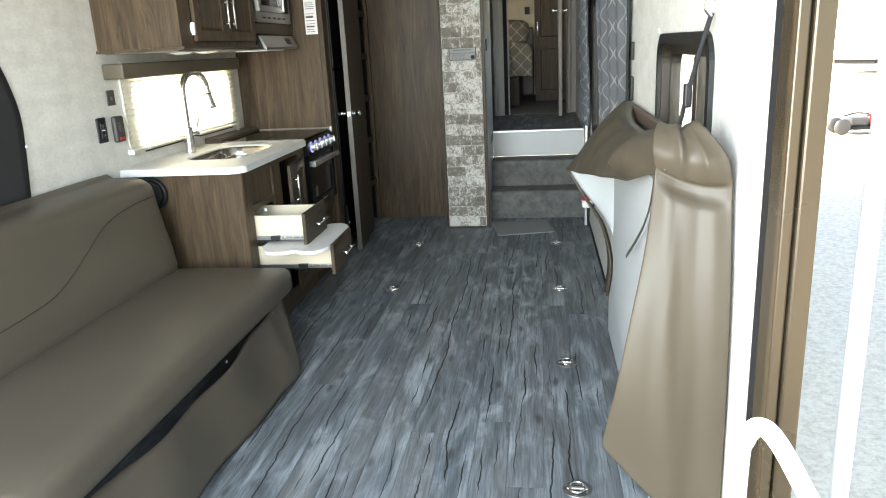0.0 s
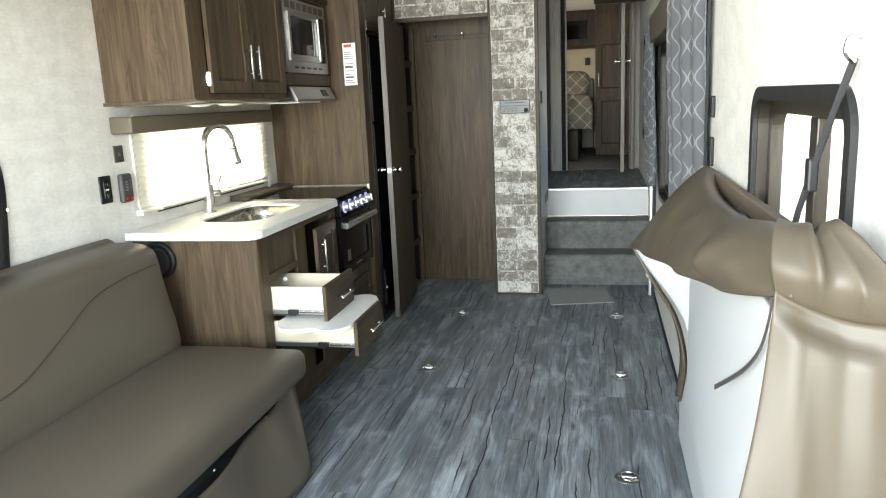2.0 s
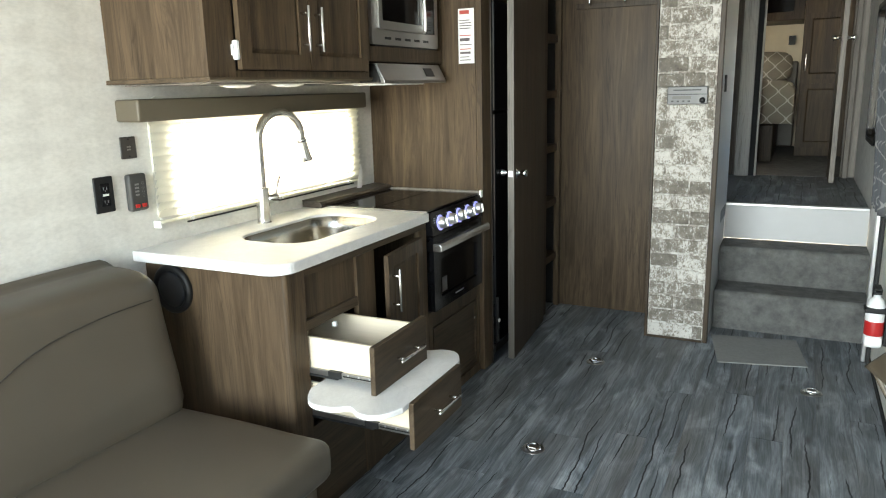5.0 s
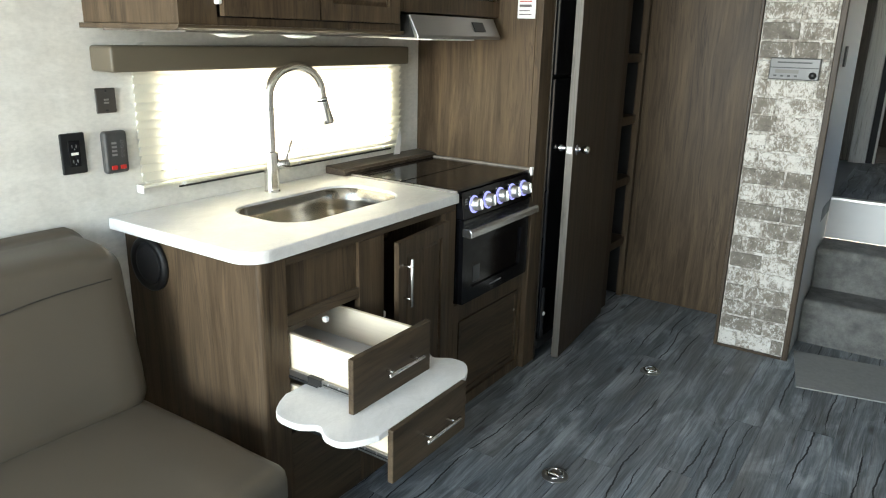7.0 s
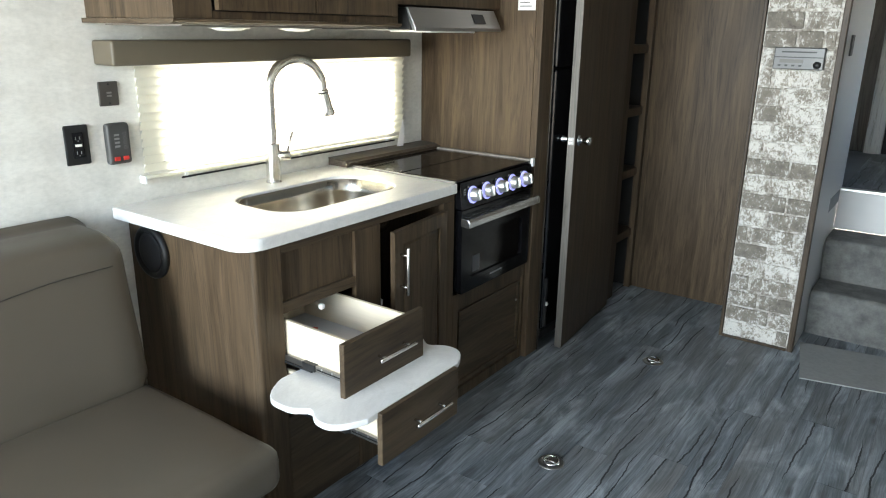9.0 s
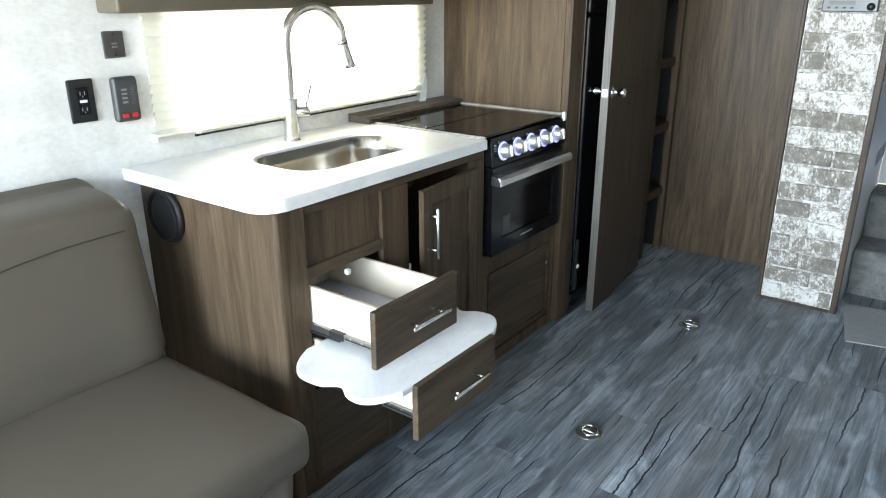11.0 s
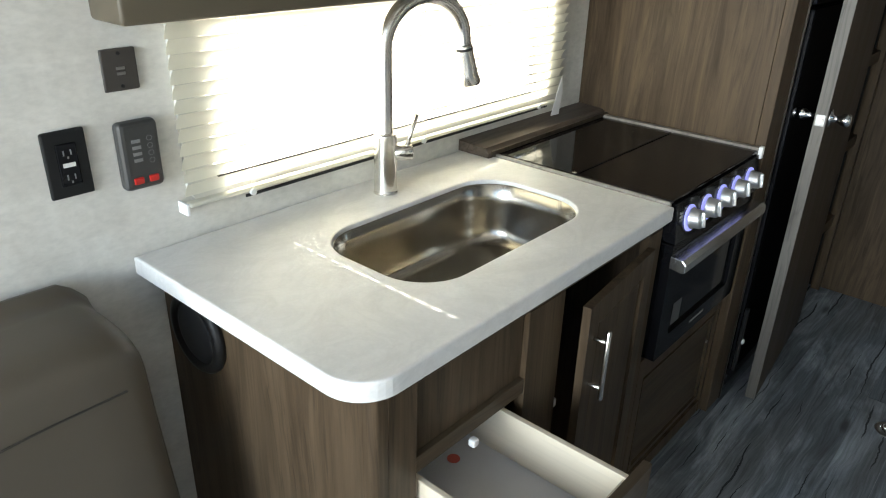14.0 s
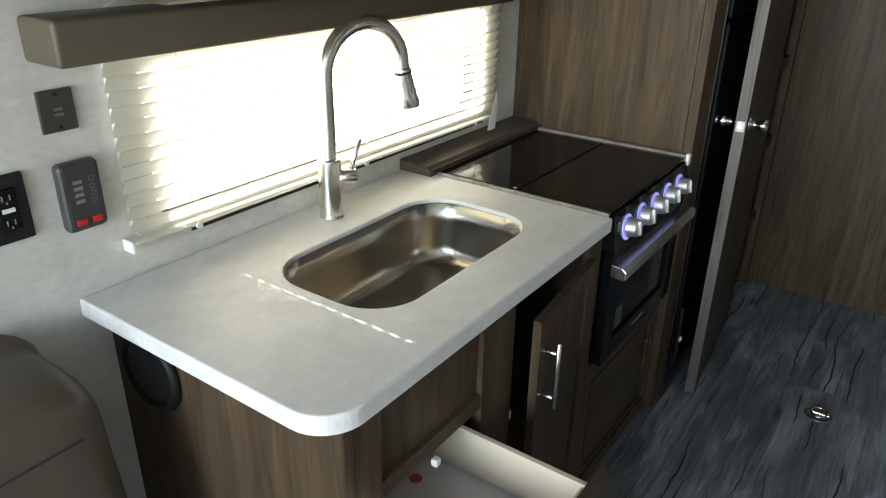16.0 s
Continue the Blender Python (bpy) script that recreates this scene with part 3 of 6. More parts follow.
setting("wall_bedroom_back", box(LEFT - 0.06, RIGHT + 0.06, 11.14, 11.2, 0.6, CEIL), plain("cream_wall", (0.62, 0.55, 0.42), 0.7), "cream bedroom back wall", "wall")
setting("wall_bedroom_side_left", slab_with_hole([(8.302, 0.6), (11.14, 0.6), (11.14, CEIL), (8.302, CEIL)], rounded(9.2, 10.7, 1.35, 2.15, (0.05,) * 4), LEFT - 0.06, LEFT, "x"), WALL, "off-white bedroom side wall", "wall")
setting("wall_bedroom_side_right", box(RIGHT + 0.002, RIGHT + 0.06, 8.3, 11.14, 0.6, CEIL), WALL, "off-white bedroom side wall", "wall")
setting("trim_bedroom", join(box(-0.26, -0.155, 8.18, 8.243, 0.672, CEIL, 0.004), box(-0.113, -0.0985, 8.2, 8.243, 0.672, CEIL, 0.003)), PALE_POST, "pale grey door frame of the bedroom", "trim")
# black strip stands for the shade in the gap
setting("seal_bedroom", box(-0.154, -0.114, 8.215, 8.243, 0.672, CEIL), BLACK_CLOTH, "black strip standing for the shaded gap beside the bedroom door frame", "trim")

# rear opening
setting("trim_rear_right", join(box(0.588, 0.606, 1.484, 1.556, -0.05, CEIL + 0.06, 0.003), box(0.609, 0.640, 1.478, 1.556, -0.05, CEIL + 0.06, 0.004), box(0.606, 0.609, 1.50, 1.555, -0.05, CEIL + 0.05)), BRONZE_METAL, "bronze painted metal jamb of the rear ramp opening", "trim")
setting("seal_rear_right", box(0.590, 0.655, 1.558, 1.60, -0.05, CEIL, 0.006), SEAL, "black rubber seal beside the rear jamb", "trim")
setting("trim_rear_left", join(box(-1.88, -1.785, 1.345, 1.49, -0.05, CEIL + 0.06, 0.006)), BRONZE_METAL, "bronze painted metal jamb of the rear ramp opening", "trim")
setting("trim_rear_top", box(-1.784, 0.584, 1.36, 1.49, CEIL - 0.08, CEIL + 0.06, 0.006), BRONZE_METAL, "bronze painted metal head of the rear opening", "trim")
ramp = setting("ramp_deck", box(-1.78, 0.58, -1.4, 1.44, -0.07, -0.006, 0.004), BLACK_RUBBER, "dark grey lowered ramp deck", "ramp")
setting("baseboard_right", box(RIGHT - 0.006, RIGHT - 0.001, 1.6, 6.2, 0.0, 0.035), SEAL, "black strip along the floor", "baseboard")
setting("ground", box(-400, 400, -400, 400, -1.0, -0.8), GRAVEL, "pale gravel yard", "ground")

# ---- kitchen: lower cabinets ----
F = -1.205
cab = thing("sink_cabinet", (-1.5, 4.07, 0.0), "walnut laminate sink cabinet with pulled-out drawers and a door ajar", "cabinet")
part("end_panel", box(-1.797, F - 0.022, 3.600, 3.618, 0.0, 0.884, 0.001), WALNUT, cab)
part("corner_post", prism(rounded(F - 0.022, F, 3.600, 3.632, (0, 0.014, 0, 0)), 0.0, 0.884), WALNUT, cab)
stiles = [(3.633, 3.697, 0.0, 0.884), (4.003, 4.124, 0.0, 0.849), (4.478, 4.548, 0.0, 0.849)]
for y0, y1, z0, z1 in stiles:
    part("stile", box(F - 0.02, F, y0, y1, z0, z1, 0.001), WALNUT, cab)
for y0, y1, z0, z1 in [(3.698, 4.548, 0.85, 0.884), (3.698, 4.002, 0.668, 0.702), (3.698, 4.002, 0.0, 0.33), (4.125, 4.477, 0.0, 0.11)]:
    part("rail", box(F - 0.02, F - 0.001, y0, y1, z0, z1, 0.001), WALNUT_ALONG, cab)
part("false_front", box(F - 0.02, F - 0.012, 3.6985, 4.0015, 0.7025, 0.8495), WALNUT, cab)
part("inner_floor", box(-1.79, F - 0.024, 3.62, 4.54, 0.09, 0.102), WALNUT_DARK, cab)
part("divider", box(-1.79, F - 0.024, 4.07, 4.085, 0.104, 0.70), WALNUT_DARK, cab)
part("far_side", box(-1.797, F - 0.022, 4.530, 4.548, 0.0, 0.884), WALNUT_DARK, cab)
part("back_panel", box(-1.797, -1.79, 3.62, 4.528, 0.0, 0.884), WALNUT_DARK, cab)


def make_drawer(z0, z1, xf, fz0, fz1, deep, y0=3.706, y1=3.964):
    """An open drawer: four thin sides and a base, a front with a bar handle, two runners."""
    xb, t = xf - deep, 0.012
    dr = part("drawer", box(xb, xf, y0, y0 + t, z0, z1, 0.0015), BIRCH, cab, "pale birch drawer box pulled open")
    part("drawer_side", box(xb, xf, y1 - t, y1, z0, z1, 0.0015), BIRCH, dr)
    part("drawer_back", box(xb, xb + t, y0 + t, y1 - t, z0, z1 - 0.004, 0.0015), BIRCH, dr)
    part("drawer_inner_front", box(xf - t, xf, y0 + t, y1 - t, z0, z1 - 0.004, 0.0015), BIRCH, dr)
    part("drawer_base", box(xb + t, xf - t, y0 + t, y1 - t, z0 + 0.004, z0 + 0.010), DRAWER_BASE, dr)
    fr = part("drawer_front", box(xf, xf + 0.018, 3.652, 3.998, fz0, fz1, 0.003), WALNUT_ALONG, dr)
    h = (fz0 + fz1) / 2
    bar_pull(dr, (xf + 0.018, 3.765, h), (xf + 0.018, 3.925, h), (0.03, 0, 0))
    for y in (y0 - 0.008, y1 + 0.008):
        rn = part("runner", box(min(xb, -1.25), xf - 0.002, y - 0.0035, y + 0.0035, z0 - 0.010, z0 + 0.009, 0.001), APPLIANCE_STEEL, dr, "steel drawer runner")
        part("outer_track", box(min(xb, -1.25) - 0.03, xf - 0.15, y - 0.0065, y + 0.0065, z0 - 0.017, z0 - 0.0105, 0.001), BLACK_PLASTIC, rn, "dark outer track")
        part("runner_cover", box(xf - 0.185, xf - 0.135, y - 0.0075, y + 0.0075, z0 - 0.010, z0 + 0.010, 0.001), BLACK_PLASTIC, rn)
        part("runner_groove", box(xf - 0.13, xf - 0.01, y - 0.0045, y + 0.0045, z0 - 0.003, z0 + 0.001), BLACK_PLASTIC, rn)
        for k in range(3):
            part("rivet", lathe([(0.003, 0.0), (0.003, 0.0092), (0.0, 0.0096)], (xf - 0.03 - 0.04 * k, y - 0.0048, z0 + 0.004), "y", 8), ALUMINIUM, rn)
    return dr


top_drawer = make_drawer(0.534, 0.646, -0.945, 0.503, 0.664, 0.46)
part("rail_clip", box(-1.208, -1.193, 3.836, 3.851, 0.640, 0.656, 0.003), WHITE_PLASTIC, top_drawer, "white plastic clip")
part("sticker", lathe([(0.013, 0), (0.013, 0.0008)], (-1.272, 3.876, 0.5446), "z", 18), RED_INK, top_drawer, "small red round sticker")
make_drawer(0.385, 0.487, -0.815, 0.352, 0.506, 0.46)


def scallop(n=64):
    """Serving-board outline: long straight sides, lobed ends with a notch."""
    xa, xb, c, half = -1.155, -0.812, 3.815, 0.285
    pts = []
    for side in (-1, 1):
        for k in range(n // 2 + 1):
            s = k / (n // 2)
            s = s if side < 0 else 1 - s
            x = lerp(xa, xb, s)
            lobe = 0.030 * math.exp(-((s - 0.56) / 0.09) ** 2)
            corner = 0.10 * (max(0, 1 - s / 0.30) ** 2.6) + 0.085 * (max(0, 1 - (1 - s) / 0.24) ** 2.6)
            pts.append((x, c + side * (half - lobe - corner)))
    return pts


board = thing("slide_out_table", (-0.96, 3.815, 0.4895), "grey-white marbled slide-out board with scalloped ends", "table")
part("board_top", prism(scallop(), 0.4895, 0.5075, "z", 0.003), STONE, board)

# hinged door, ajar
SWING = 6.0
pivot = (F, 4.475, 0)
fr_, fi_ = raised_panel(4.128, 4.474, 0.112, 0.826, F + 0.002)
door = part("cabinet_door", about(fr_, pivot, SWING), WALNUT, cab, "walnut cabinet door standing ajar")
part("door_field", about(fi_, pivot, SWING), WALNUT, door)
hb = join(rod((F + 0.05, 4.160, 0.605), (F + 0.05, 4.160, 0.770), 0.0055), rod((F + 0.02, 4.160, 0.632), (F + 0.05, 4.160, 0.632), 0.0045), rod((F + 0.02, 4.160, 0.743), (F + 0.05, 4.160, 0.743), 0.0045))
part("handle", about(hb, pivot, SWING), NICKEL, door, "brushed nickel bar handle", True)
part("latch", box(F - 0.018, F - 0.002, 4.128, 4.138, 0.56, 0.58, 0.002), WHITE_PLASTIC, cab, "small white door catch")

speaker = thing("wall_speaker", (-1.675, 3.599, 0.79), "round black speaker set in the cabinet end panel", "speaker")
part("rim", turned(lathe([(0.085, 0), (0.085, 0.008), (0.078, 0.016), (0.066, 0.016), (0.064, 0.008), (0.0, 0.008)], (0, 0, 0), "z", 36), Matrix.Translation((-1.675, 3.599, 0.79)) @ Matrix.Rotation(radians(90), 4, "X")), BLACK_PLASTIC, speaker, "", True)
part("grille", turned(lathe([(0.063, 0.009), (0.05, 0.013), (0.02, 0.016), (0.0, 0.0165)], (0, 0, 0), "z", 30), Matrix.Translation((-1.675, 3.599, 0.79)) @ Matrix.Rotation(radians(90), 4, "X")), BLACK_CLOTH, speaker, "", True)

# worktop, sink, tap
SX0, SX1, SY0, SY1, SR = -1.622, -1.308, 3.828, 4.392, (0.105, 0.105, 0.105, 0.105)
counter = thing("worktop", (-1.5, 4.05, 0.885), "pale grey marbled worktop with a rounded corner and sink cut-out", "worktop")
bm = slab_with_hole(rounded(-1.797, -1.177, 3.553, 4.522, (0, 0.075, 0.0, 0), 10), rounded(SX0, SX1, SY0, SY1, SR, 10), 0.8855, 0.92)
rim_edges = [e for e in bm.edges if e.verts[0].co.z > 0.919 and e.verts[1].co.z > 0.919 and any(abs(f.normal.z) < 0.1 for f in e.link_faces)]
bmesh.ops.bevel(bm, geom=rim_edges, offset=0.004, segments=2, profile=0.5, affect="EDGES")
part("slab", bm, STONE, counter)


def sink_bowl():
    bm = bmesh.new()
    loops = []
    for z, inset in ((0.9105, 0.0012), (0.909, 0.003), (0.86, 0.006), (0.80, 0.010), (0.775, 0.016), (0.762, 0.027), (0.756, 0.045), (0.753, 0.08), (0.752, 0.11)):
        r = max(0.02, 0.105 - inset * 0.6)
        loops.append([bm.verts.new((x, y, z)) for x, y in rounded(SX0 + inset, SX1 - inset, SY0 + inset, SY1 - inset, (r,) * 4, 10)])
    for a, b in zip(loops, loops[1:]):
        for i in range(len(a)):
            bm.faces.new((a[i], a[(i + 1) % len(a)], b[(i + 1) % len(a)], b[i]))
    bm.faces.new(loops[-1])
    bmesh.ops.recalc_face_normals(bm, faces=bm.faces[:])
    return bm


sink = thing("sink", (-1.465, 4.11, 0.752), "brushed stainless steel undermount sink bowl", "sink")
part("bowl", sink_bowl(), SINK_STEEL, sink, "", True)
part("drain", lathe([(0.0, 0.003), (0.018, 0.003), (0.024, 0.001), (0.036, 0.001), (0.042, 0.0045), (0.044, 0.0)], (-1.44, 4.00, 0.7525), "z", 28), CHROME, sink, "chrome drain ring", True)

tap = thing("kitchen_tap", (-1.71, 4.125, 0.92), "tall brushed nickel gooseneck tap with a pull-down head", "tap")
AX = Vector((0.17, 0.985, 0)).normalized()
TB = Vector((-1.71, 4.125, 0.92))


def along(s, z):
    return TB + AX * s + Vector((0, 0, z - 0.92))


part("body", lathe([(0.0285, 0), (0.0285, 0.003), (0.0268, 0.004), (0.0265, 0.0095), (0.0265, 0.07), (0.0265, 0.135), (0.0265, 0.137), (0.0255, 0.1405), (0.0240, 0.1415), (0.015, 0.1415)], TB, "z", 28), NICKEL, tap, "", True)
arc = [along(0, 1.0), along(0, 1.08), along(0, 1.16), along(0, 1.245)] + [along(0.112 - 0.112 * math.cos(radians(a)), 1.245 + 0.104 * math.sin(radians(a))) for a in range(15, 166, 15)] + [along(0.224, 1.235), along(0.230, 1.218)]
part("neck", tube(smooth_line(arc, 4), 0.0172, 18), NICKEL, tap, "", True)
part("spray_head", tube([along(0.2245, 1.240), along(0.226, 1.232), along(0.231, 1.212), along(0.242, 1.170), along(0.2475, 1.149), along(0.2485, 1.144)], [0.0178, 0.0195, 0.0198, 0.0225, 0.026, 0.0245], 18), NICKEL, tap, "flared pull-down spray head", True)
part("head_ring", tube([along(0.2262, 1.231), along(0.2275, 1.225)], 0.0203, 18), BLACK_PLASTIC, tap)
sd = Vector((0.55, 0.83, 0)).normalized()
lv = TB + Vector((0, 0, 0.095))
part("valve", rod(lv + sd * 0.018, lv + sd * 0.062, 0.0185, 20), NICKEL, tap, "", True)
part("lever", tube([lv + sd * 0.05 + Vector((0, 0, 0.012)), lv + sd * 0.058 + Vector((0, 0, 0.04)), lv + sd * 0.074 + Vector((0, 0, 0.085))], [0.006, 0.0052, 0.0045], 12), NICKEL, tap, "slim upright lever", True)

# ---- cooker ----
cooker_cab = thing("cooker_cabinet", (-1.5, 4.86, 0.0), "walnut laminate surround below the cooker", "cabinet")
part("base_frame", join(box(F - 0.02, F, 4.549, 4.585, 0.0, 0.468, 0.001), box(F - 0.02, F, 5.095, 5.1125, 0.0, 0.9, 0.001), box(F - 0.02, F - 0.001, 4.586, 5.094, 0.0, 0.045), box(F - 0.02, F - 0.001, 4.586, 5.094, 0.40, 0.468)), WALNUT, cooker_cab)
part("lower_panel", box(F - 0.024, F - 0.012, 4.586, 5.094, 0.046, 0.399), WALNUT_ALONG, cooker_cab)
part("panel_moulding", slab_with_hole(rounded(4.60, 5.08, 0.06, 0.385, (0,) * 4), rounded(4.614, 5.066, 0.074, 0.371, (0,) * 4), F - 0.012, F - 0.004, "x"), WALNUT_ALONG, cooker_cab)
part("screw_cover", lathe([(0.006, 0), (0.005, 0.003), (0, 0.003)], (F - 0.004, 5.05, 0.30), "x", 14), PALE_INK, cooker_cab)

oven = thing("gas_cooker", (-1.5, 4.82, 0.47), "black gas cooker with folding glass lid and blue-lit knobs", "cooker")
part("oven_body", box(-1.79, -1.212, 4.5495, 5.088, 0.472, 0.908, 0.004), BLACK_GLOSS, oven)
lid_front = part("lid_front", box(-1.445, -1.190, 4.534, 5.086, 0.917, 0.9275, 0.003), BLACK_GLASS, oven, "front half of the black glass lid")
lid_back = part("lid_back", box(-1.69, -1.449, 4.534, 5.086, 0.917, 0.9275, 0.003), BLACK_GLASS, oven, "rear half of the black glass lid")
part("hinge_strip", box(-1.4485, -1.4455, 4.534, 5.086, 0.916, 0.921), BLACK_PLASTIC, oven)
part("lid_pin", box(-1.46, -1.45, 4.536, 4.546, 0.928, 0.931, 0.001), NICKEL, lid_back)
part("left_trim", box(-1.70, -1.188, 4.5235, 4.533, 0.9085, 0.926, 0.002), GREY_TRIM, oven, "grey metal edge trim")
part("right_trim", box(-1.70, -1.1905, 5.0875, 5.106, 0.9085, 0.934, 0.002), GREY_TRIM, oven, "grey metal edge trim")
part("trim_cap", box(-1.190, -1.178, 5.0865, 5.106, 0.903, 0.938, 0.003), WHITE_PLASTIC, oven, "white end cap")
part("control_panel", prism([(-1.211, 0.815), (-1.172, 0.815), (-1.184, 0.9155), (-1.211, 0.9155)], 4.553, 5.087, "y", 0.002), BLACK_GLOSS, oven)
for k in range(5):
    y = 4.628 + 0.0975 * k
    kb = part("knob", turned(lathe([(0.026, 0.004), (0.027, 0.009), (0.024, 0.012), (0.023, 0.030), (0.020, 0.033), (0.0, 0.033)], (0, 0, 0), "z", 26), Matrix.Translation((-1.178, y, 0.862)) @ Matrix.Rotation(radians(83), 4, "Y")), KNOB_METAL, oven, "satin chrome control knob", True)
    part("light_ring", turned(lathe([(0.0335, 0.0008), (0.0335, 0.004), (0.027, 0.004), (0.027, 0.0008)], (0, 0, 0), "z", 26), Matrix.Translation((-1.178, y, 0.862)) @ Matrix.Rotation(radians(83), 4, "Y")), BLUE_LED, kb, "blue light ring")
    part("pointer", turned(box(-0.004, 0.004, -0.019, 0.019, 0.0325, 0.040, 0.002), Matrix.Translation((-1.178, y, 0.862)) @ Matrix.Rotation(radians(83), 4, "Y") @ Matrix.Rotation(radians(90), 4, "Z")), KNOB_METAL, kb)
    part("marking", box(-1.1785, -1.1765, y - 0.034, y - 0.027, 0.893, 0.899), PALE_INK, oven)
part("panel_marks", join(*[box(-1.1795, -1.1765, 4.570 + 0.008 * (i % 2), 4.574 + 0.008 * (i % 2), 0.868 + 0.009 * (i // 2), 0.873 + 0.009 * (i // 2)) for i in range(6)]), PALE_INK, oven)
odoor = part("oven_door", slab_with_hole(rounded(4.562, 5.084, 0.476, 0.808, (0.004,) * 4, 3), rounded(4.625, 5.02, 0.53, 0.70, (0.012,) * 4, 4), -1.2105, -1.178, "x"), BLACK_GLOSS, oven)
part("oven_window", box(-1.208, -1.186, 4.6255, 5.0195, 0.5305, 0.6995), BLACK_GLASS, odoor, "black oven window")
part("handle", prism([(-1.177, 0.784), (-1.146, 0.781), (-1.136, 0.772), (-1.136, 0.752), (-1.144, 0.748), (-1.177, 0.752)], 4.552, 5.094, "y", 0.002), HANDLE_STEEL, odoor, "steel oven handle")
# grey patch painted where the glass would mirror a window
part("reflection_label", box(-1.1855, -1.1845, 4.65, 4.70, 0.545, 0.61), GREY_PLASTIC, odoor, "grey patch painted as a reflection in the oven window")
part("logo_bar", box(-1.1775, -1.1765, 4.77, 4.86, 0.505, 0.511), PALE_INK, odoor)

ledge = thing("cooker_ledge", (-1.745, 4.84, 0.921), "dark walnut ledge behind the cooker", "shelf")
part("ledge_board", prism([(-1.797, 0.921), (-1.692, 0.921), (-1.692, 0.934), (-1.705, 0.947), (-1.797, 0.952)], 4.49, 5.112, "y", 0.002), LEDGE_WOOD, ledge)
part("ledge_lip", box(-1.6915, -1.686, 4.50, 5.112, 0.9285, 0.940, 0.001), WALNUT_DARK, ledge)

# ---- tall panel and refrigerator ----
tall = thing("tall_end_panel", (-1.49, 5.12, 0.0), "tall walnut laminate panel beside the cooker", "panel")
part("panel", box(-1.799, -1.212, 5.114, 5.132, 0.0, CEIL - 0.002), WALNUT, tall)
part("edge_stile", box(-1.211, -1.180, 5.113, 5.218, 0.0, CEIL - 0.002, 0.003), WALNUT, tall)
part("seal_strip", box(-1.2, -1.176, 5.2185, 5.2265, 0.0, CEIL - 0.002, 0.002), DARK_BRONZE, tall, "thin dark bronze edge strip")
notice = thing("safety_notice", (-1.256, 5.1135, 1.54), "white safety notice with red lines stuck on the panel", "sign")
part("sheet", box(-1.297, -1.216, 5.1122, 5.1132, 1.538, 1.787), PAPER, notice)
for z0, z1, m in ((1.762, 1.779, RED_INK), (1.732, 1.736, INK), (1.72, 1.724, INK), (1.708, 1.712, INK), (1.696, 1.70, INK), (1.664, 1.668, RED_INK), (1.640, 1.654, INK), (1.622, 1.626, INK), (1.602, 1.606, RED_INK), (1.582, 1.592, INK), (1.566, 1.57, INK), (1.552, 1.556, INK)):
    part("text_line", box(-1.289, -1.223 - 0.02 * random.random(), 5.1112, 5.1118, z0, z1), m, notice)

fridge = thing("refrigerator", (-1.45, 5.51, 0.05), "black gloss refrigerator half hidden by the open door", "refrigerator")
part("fridge_body", box(-1.78, -1.205, 5.229, 5.84, 0.05, 1.84, 0.003), BLACK_PLASTIC, fridge)
part("lower_door", box(-1.204, -1.165, 5.234, 5.83, 0.10, 1.30, 0.008), BLACK_GLOSS, fridge)
part("upper_door", box(-1.204, -1.165, 5.234, 5.83, 1.31, 1.83, 0.008), BLACK_GLOSS, fridge)
part("vent_cover", box(-1.204, -1.170, 5.231, 5.83, 0.052, 0.094, 0.004), BLACK_PLASTIC, fridge)
part("side_bracket", box(-1.164, -1.152, 5.230, 5.250, 0.12, 0.36, 0.003), BLACK_PLASTIC, fridge)
part("latch_button", lathe([(0.010, 0), (0.010, 0.004), (0.006, 0.007), (0, 0.007)], (-1.152, 5.240, 0.235), "x", 16), WHITE_PLASTIC, fridge, "small white button", True)
over = thing("overhead_cabinet", (-1.49, 5.51, 1.85), "walnut cabinet above the refrigerator", "cabinet")
part("cabinet_body", box(-1.798, -1.20, 5.228, 5.90, 1.85, CEIL - 0.003), WALNUT, over)
fr_, fi_ = raised_panel(5.242, 5.60, 1.875, 2.36, -1.199)
od = part("cabinet_door", fr_, WALNUT, over)
part("door_field", fi_, WALNUT, od)
part("hinge", box(-1.198, -1.176, 5.2285, 5.240, 1.865, 1.925, 0.004), WHITE_PLASTIC, over, "pale metal hinge")
bar_pull(od, (-1.181, 5.565, 1.90), (-1.181, 5.565, 2.03), (0.03, 0, 0))

# ---- wall cabinets ----
U = -1.40
upper = thing("wall_cabinet", (-1.6, 4.0, 1.45), "walnut wall cabinet with two panelled doors", "cabinet")
part("side_panel", box(-1.798, U, 3.546, 3.564, 1.476, CEIL - 0.003, 0.001), WALNUT, upper)
part("bottom_board", prism([(-1.798, 1.462), (U + 0.02, 1.462), (U + 0.034, 1.468), (U + 0.034, 1.4755), (-1.798, 1.4755)], 3.532, 4.438, "y", 0.001), WALNUT_ALONG, upper)
part("underside", box(-1.795, U - 0.03, 3.60, 4.437, 1.457, 1.4615), GREY_TRIM, upper, "pale underside board")
part("front_frame", join(box(U - 0.001, U + 0.018, 3.546, 3.664, 1.476, CEIL - 0.003, 0.001), box(U - 0.001, U + 0.017, 3.665, 4.437, 1.476, 1.496), box(U - 0.001, U + 0.017, 4.408, 4.437, 1.497, CEIL - 0.003), box(U - 0.001, U + 0.017, 3.665, 4.407, 2.36, CEIL - 0.003)), WALNUT, upper)
# black sheet behind the doors paints the cabinet's shaded inside
part("inner_dark", box(U - 0.012, U - 0.003, 3.66, 4.41, 1.49, 2.37), BLACK_CLOTH, upper)
